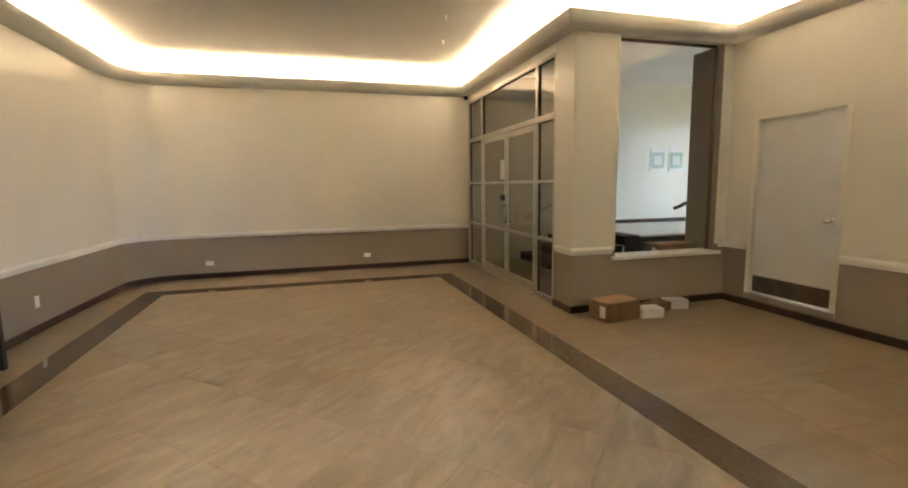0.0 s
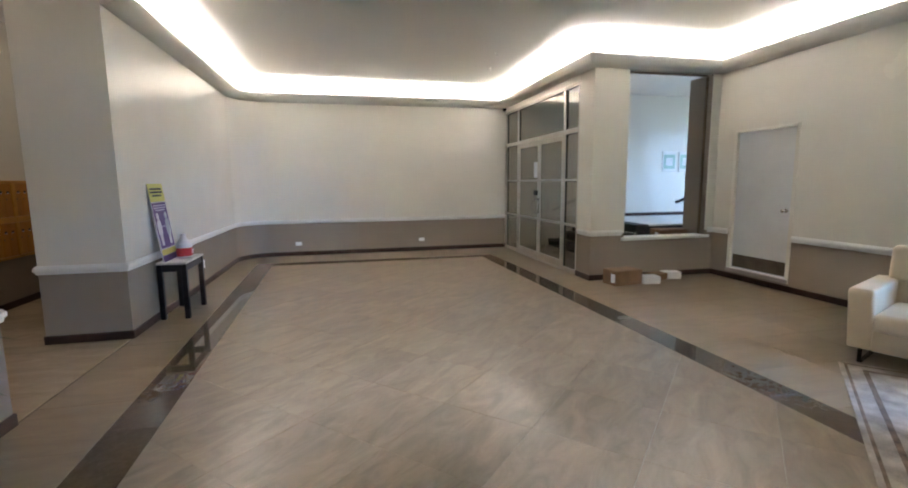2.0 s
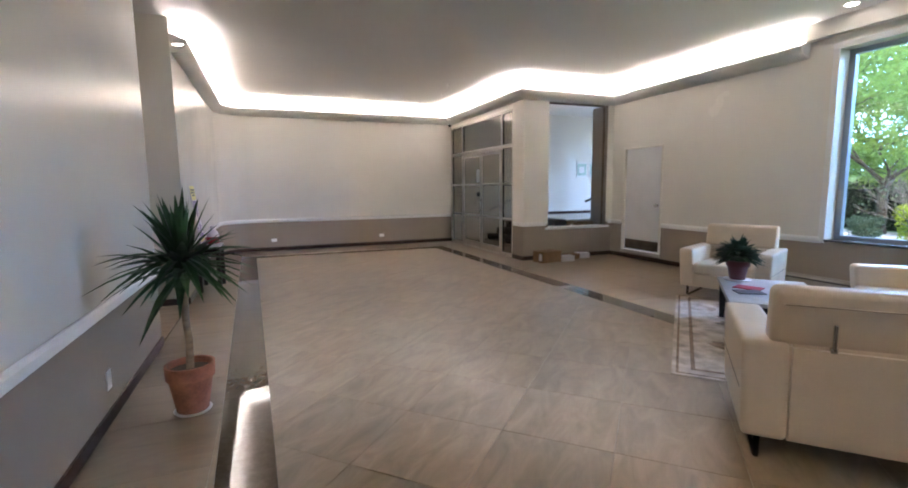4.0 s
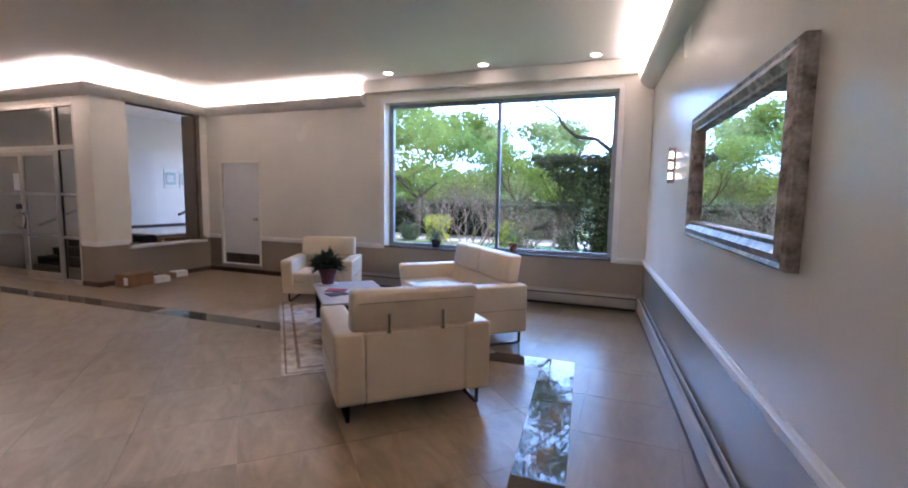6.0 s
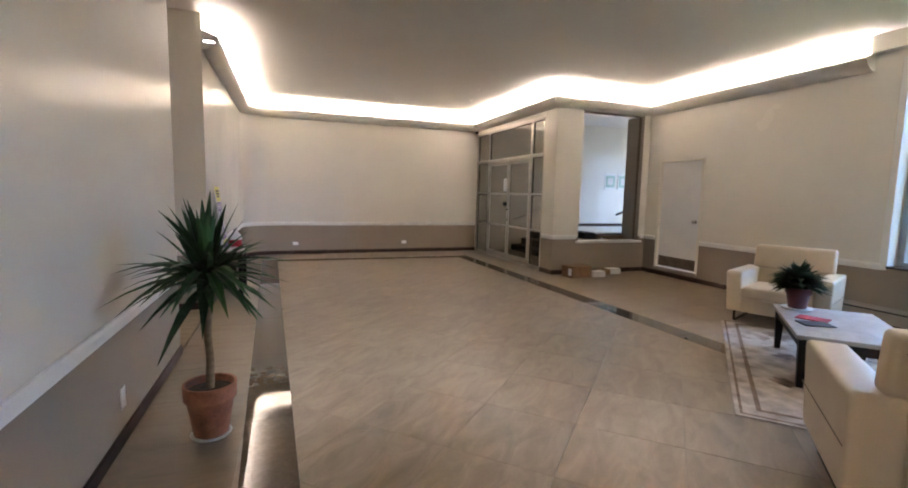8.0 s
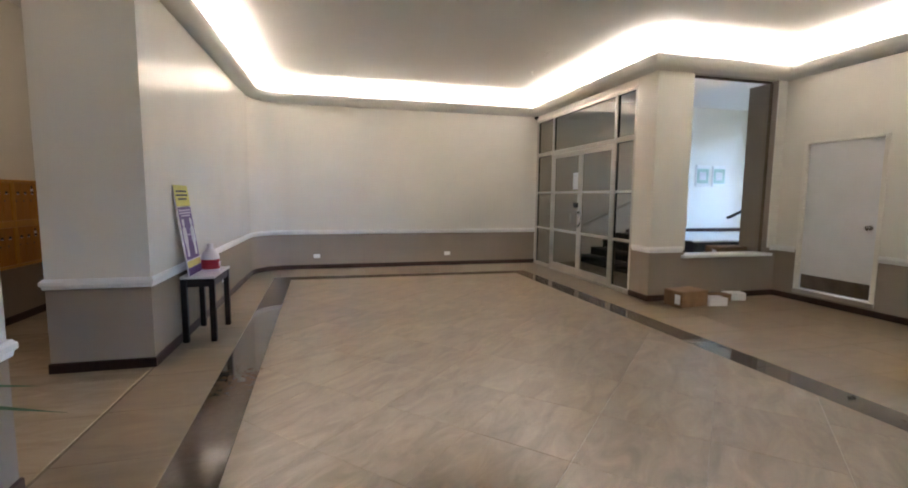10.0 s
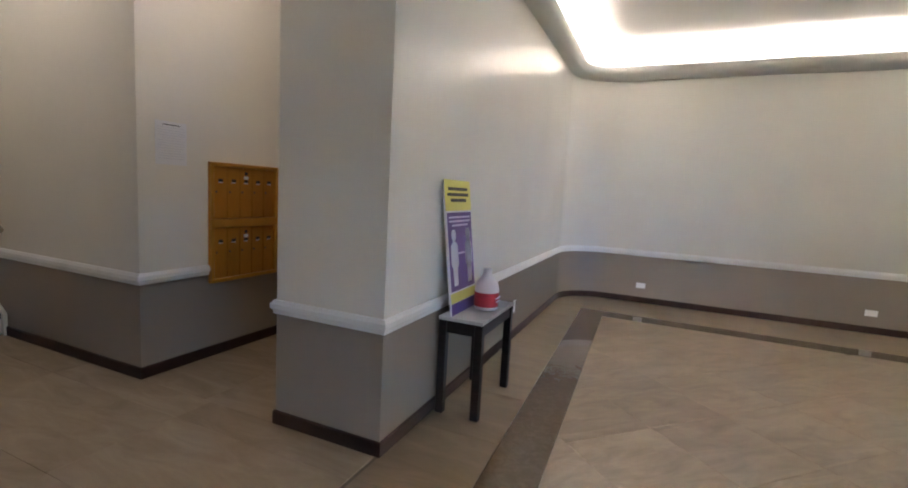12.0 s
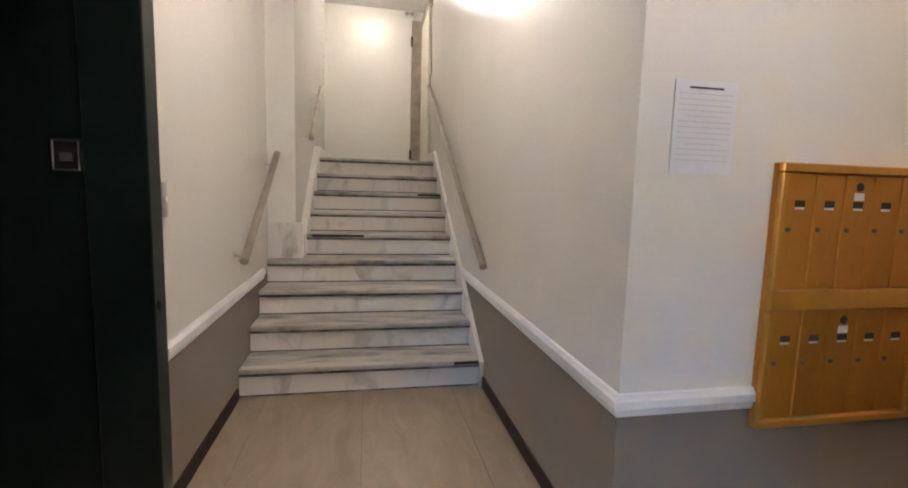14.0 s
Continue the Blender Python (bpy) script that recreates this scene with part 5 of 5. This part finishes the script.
def hedge(x0, x1, y0, y1, h, seed, n, label, leaf=LEAF3, size=0.042, ragged=0.0):
    rnd = random.Random(seed)
    g = thing("hedge", label, "hedge", at=pose((x0 + x1) / 2, (y0 + y1) / 2, -0.06))
    a, b = (x1 - x0) / 2, (y1 - y0) / 2
    # solid near-black core puts the hedge's inner shade into colour; ragged ones add limbs
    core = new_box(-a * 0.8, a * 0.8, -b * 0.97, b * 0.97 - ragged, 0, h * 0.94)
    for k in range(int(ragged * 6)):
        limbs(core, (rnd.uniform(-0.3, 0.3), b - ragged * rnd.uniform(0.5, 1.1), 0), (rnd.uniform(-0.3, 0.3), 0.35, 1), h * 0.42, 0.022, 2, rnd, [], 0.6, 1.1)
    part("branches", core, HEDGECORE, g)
    bm = bmesh.new()
    for i in range(n):
        f = rnd.random()
        z = rnd.uniform(0.0, h)
        if ragged and i % 4 == 0:
            p = Vector((rnd.uniform(-a, a), rnd.uniform(-0.2, 1) * b, z))
        elif f < 0.5:
            p = Vector((-a, rnd.uniform(-b, b), z))
        elif f < 0.75:
            p = Vector((rnd.uniform(-a, a), rnd.uniform(-b, b), h))
        else:
            p = Vector((rnd.uniform(-a, a), b if f < 0.9 else -b, z))
        p += Vector((rnd.gauss(0, 0.10), rnd.gauss(0, 0.10), rnd.gauss(0, 0.07) + 0.10 * noise.noise(Vector((p.y * 1.5, p.x, seed)))))
        p.z = max(0.02, p.z)
        if ragged and p.y > b - ragged * max(0.0, 1 - p.z / h) ** 0.6 + rnd.gauss(0, 0.14):
            continue
        if ragged and p.z < h * 0.72 and noise.noise(p * 2.3) > 0.22 + 0.8 * (b - p.y) / (2 * b):
            continue
        d = Vector((rnd.uniform(-1, 1), rnd.uniform(-1, 1), rnd.uniform(-0.5, 1))).normalized()
        e = d.cross(Vector((rnd.uniform(-1, 1), rnd.uniform(-1, 1), rnd.uniform(-1, 1)))).normalized()
        s = size * rnd.uniform(0.6, 1.3)
        bm.faces.new([bm.verts.new(p - d * s), bm.verts.new(p + e * s * 0.6), bm.verts.new(p + d * s), bm.verts.new(p - e * s * 0.6)])
    part("foliage", bm, leaf, g, "clipped dense foliage")
    return g


hedge(12.6, 14.2, -6.5, 0.15, 2.65, 31, 60000, "tall dark clipped hedge beside the window", ragged=1.7)
hedge(17.2, 18.2, -0.5, 16.0, 1.35, 32, 20000, "low dark clipped hedge behind the path")


def bush(x, y, r, h, leaf, seed, n, label, size=0.032):
    rnd = random.Random(seed)
    b = thing("bush", label, "bush", at=pose(x, y, -0.06))
    bm, tips = bmesh.new(), []
    for k in range(6):
        a = rnd.uniform(0, 6.28)
        limbs(bm, (0, 0, -0.02), (math.cos(a) * 0.5, math.sin(a) * 0.5, 1), h * 0.42, 0.014, 1, rnd, tips, 0.5)
    part("branches", bm, TWIG, b)
    low = [(p.x * 0.75, p.y * 0.75, p.z * rnd.uniform(0.15, 0.7)) for p in tips]
    part("foliage", leaf_cloud(bmesh.new(), [((p[0], p[1], max(0.15, p[2])), r * rnd.uniform(0.3, 0.6)) for p in [*tips, *low]], n, size, rnd, 0.8), leaf, b, "small loose leaves")
    return b


bush(13.6, 3.35, 0.40, 1.25, LEAF4, 41, 4200, "rounded yellow-green bush on the lawn")
bush(13.2, 0.95, 0.42, 1.05, LEAF4, 42, 3800, "rounded yellow-green bush on the lawn")
bush(14.0, 4.6, 0.42, 0.75, LEAF5, 43, 3000, "low grey-green bush on the lawn")
bush(11.6, 0.05, 0.45, 1.0, LEAF5, 44, 1500, "loose grey-green shrub on the lawn")
bush(12.9, -0.9, 0.45, 0.9, LEAF5, 48, 2600, "small green shrub below the tall hedge")


def bare_shrub(x, y, size, stems, lean, seed, label):
    """Many thin stems from one root that fork into fine twigs."""
    tw = thing("bare_shrub", label, "bush", at=pose(x, y, -0.06) @ Matrix.Scale(size, 4))
    bm, tips = bmesh.new(), []
    rnd = random.Random(seed)
    for k in range(stems):
        a = 2 * math.pi * k / stems
        limbs(bm, (0.12 * math.cos(a), 0.12 * math.sin(a), -0.02), (math.cos(a) * 0.8, math.sin(a) * 1.1 + lean, 0.9), 0.66, 0.017, 4, rnd, tips, 0.95, 1.2)
    part("branches", bm, GREYTWIG, tw)
    part("foliage", leaf_cloud(bmesh.new(), [(p, 0.16) for p in tips[::3]], 2600, 0.018, rnd), LEAF5, tw, "sparse tiny leaves")


bare_shrub(10.9, 1.35, 1.2, 13, -0.3, 51, "large twiggy bare shrub in front of the window")
bare_shrub(11.3, -0.35, 0.85, 7, 0.2, 52, "twiggy bare shrub beside the tall hedge")
structure("backdrop_trees", new_box(90, 90.5, -120, 120, -0.4, 3.5), mat("far_foliage", (0.10, 0.17, 0.06), 0.9, var=0.5, scale=0.6, bscale=4, color2=(0.3, 0.42, 0.2)), "distant line of trees", "backdrop")
structure("backdrop_sky", new_box(140, 140.5, -230, 230, -0.4, 150), glow("hazy_sky", (0.25, 0.53, 1.0), 14.0), "bright hazy summer sky", "backdrop")

# ---- floor slabs ----
fl = structure("floor", new_box(-4.9, XE + TE, -3.9, YN, -0.36, -0.006), GROUT, "grout bed under large polished tiles", "floor")

structure("floor_vestibule", new_box(XE + TE, 9.7, YP + 0.02, YN, -0.36, -0.006), GROUT, "grout bed under the vestibule tiles", "floor")


def clip(poly, planes):
    """Cut a polygon by half planes a x + b y + c >= 0."""
    for pa, pb, pc in planes:
        out = []
        for i, p in enumerate(poly):
            q = poly[(i + 1) % len(poly)]
            a, b = pa * p[0] + pb * p[1] + pc, pa * q[0] + pb * q[1] + pc
            if a >= 0:
                out.append(p)
            if a * b < 0:
                f = a / (a - b)
                out.append((p[0] + f * (q[0] - p[0]), p[1] + f * (q[1] - p[1])))
        poly = out
        if len(poly) < 3:
            return []
    return poly


def area(poly):
    return abs(sum(p[0] * q[1] - q[0] * p[1] for p, q in zip(poly, [*poly[1:], poly[0]]))) / 2


def side(p, q, out=0.0):
    """The half plane to the left of p to q, its edge moved out to the right."""
    dx, dy = q[0] - p[0], q[1] - p[1]
    ln = math.hypot(dx, dy)
    return (-dy / ln, dx / ln, (dy * p[0] - dx * p[1]) / ln + out)


def flip(h, gap=0.0):
    return (-h[0], -h[1], -h[2] - gap)


def tile_piece(poly, material, name="tile"):
    """A thin slab with a chamfered upper edge."""
    cx, cy = sum(p[0] for p in poly) / len(poly), sum(p[1] for p in poly) / len(poly)
    bm = bmesh.new()
    rings = []
    for k, z in ((1.0, -0.008), (1.0, -0.0012), (0.9975, 0.0)):
        rings.append([bm.verts.new((cx + (x - cx) * k, cy + (y - cy) * k, z)) for x, y in poly])
    for a, b in zip(rings, rings[1:]):
        for i in range(len(poly)):
            j = (i + 1) % len(poly)
            bm.faces.new((a[i], a[j], b[j], b[i]))
    bm.faces.new(rings[-1])
    return part(name, bm, material, fl)


# inner corners of the dark border, which is a little out of square
SW, SE, NE, NW = (-0.262, -2.31), (3.455, -1.965), (3.225, 7.45), (-0.568, 7.52)
BW = 0.275
g = 0.0010
S = 0.605
r2 = math.sqrt(0.5)
EDGES = ((SW, SE), (SE, NE), (NE, NW), (NW, SW))
INNER = [side(p, q, -g) for p, q in EDGES]
OUTER = [side(p, q, BW + (0.02 if k == 0 else -0.02 if k == 1 else 0)) for k, (p, q) in enumerate(EDGES)]
for i in range(-24, 24):
    for j in range(-24, 24):
        s0, p0 = -1.02 + S * i, 1.64 + S * j
        cor = [((p + s) * r2, (p - s) * r2) for p, s in ((p0 + g, s0 + g), (p0 + g, s0 + S - g), (p0 + S - g, s0 + S - g), (p0 + S - g, s0 + g))]
        poly = clip(cor, INNER)
        if poly and area(poly) > 0.002:
            tile_piece(poly, TILE)

# dark border, long sides first, the short ones between them
for k, (p, q) in enumerate(EDGES):
    dx, dy = q[0] - p[0], q[1] - p[1]
    ln = math.hypot(dx, dy)
    ux, uy = dx / ln, dy / ln
    n_ = round((ln + 0.6) / 1.2)
    keep = [flip(INNER[k], g), OUTER[k]]
    keep += [OUTER[(k + 1) % 4], OUTER[(k + 3) % 4]] if k % 2 else [INNER[(k + 1) % 4], INNER[(k + 3) % 4]]
    for i in range(n_):
        a, b = -0.5 + (ln + 1) * i / n_ + g, -0.5 + (ln + 1) * (i + 1) / n_ - g
        cor = [(p[0] + ux * u + uy * w, p[1] + uy * u - ux * w) for u, w in ((a, -0.2), (a, 0.6), (b, 0.6), (b, -0.2))]
        poly = clip(cor, keep)
        if poly and area(poly) > 0.002:
            tile_piece(poly, GRANITE, "granite_strip")


def field(x0, x1, y0, y1, ox, oy, sx=0.605, sy=0.605, planes=(), material=TILE_B):
    i0, i1 = math.floor((x0 - ox) / sx), math.ceil((x1 - ox) / sx)
    j0, j1 = math.floor((y0 - oy) / sy), math.ceil((y1 - oy) / sy)
    for i in range(i0, i1):
        for j in range(j0, j1):
            a, b = max(x0, ox + i * sx) + g, min(x1, ox + (i + 1) * sx) - g
            c, d = max(y0, oy + j * sy) + g, min(y1, oy + (j + 1) * sy) - g
            if b - a > 0.02 and d - c > 0.02:
                poly = clip([(a, c), (b, c), (b, d), (a, d)], planes)
                if poly and area(poly) > 0.002:
                    tile_piece(poly, material)


OUT = [flip(h, g) for h in OUTER]
OXR = 3.60
field(XW - 0.02, 0.0, -3.6, 8.62, XW, 0.0, planes=[OUT[3]])
field(3.2, XE, -3.2, YP, OXR, 0.0, planes=[OUT[1]])
field(3.2, XG + 0.05, YP, YN, OXR, 0.0, planes=[OUT[1]])
field(-1.0, 4.0, 7.4, YN, 0.0, 7.78, planes=[OUT[2], OUTER[1], OUTER[3]])
field(-1.0, 4.0, -3.6, -1.9, 0.0, -2.4, planes=[OUT[0], OUTER[1], OUTER[3]])
# corridor and mailbox nook get the tile copy with light in its colour
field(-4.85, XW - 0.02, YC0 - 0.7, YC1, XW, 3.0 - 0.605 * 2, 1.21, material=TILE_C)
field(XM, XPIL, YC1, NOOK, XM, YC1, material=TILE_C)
field(XG + 0.05, 9.65, YP + 0.2, YN, XG + 0.05, YP + 0.2, 1.21, 1.21)
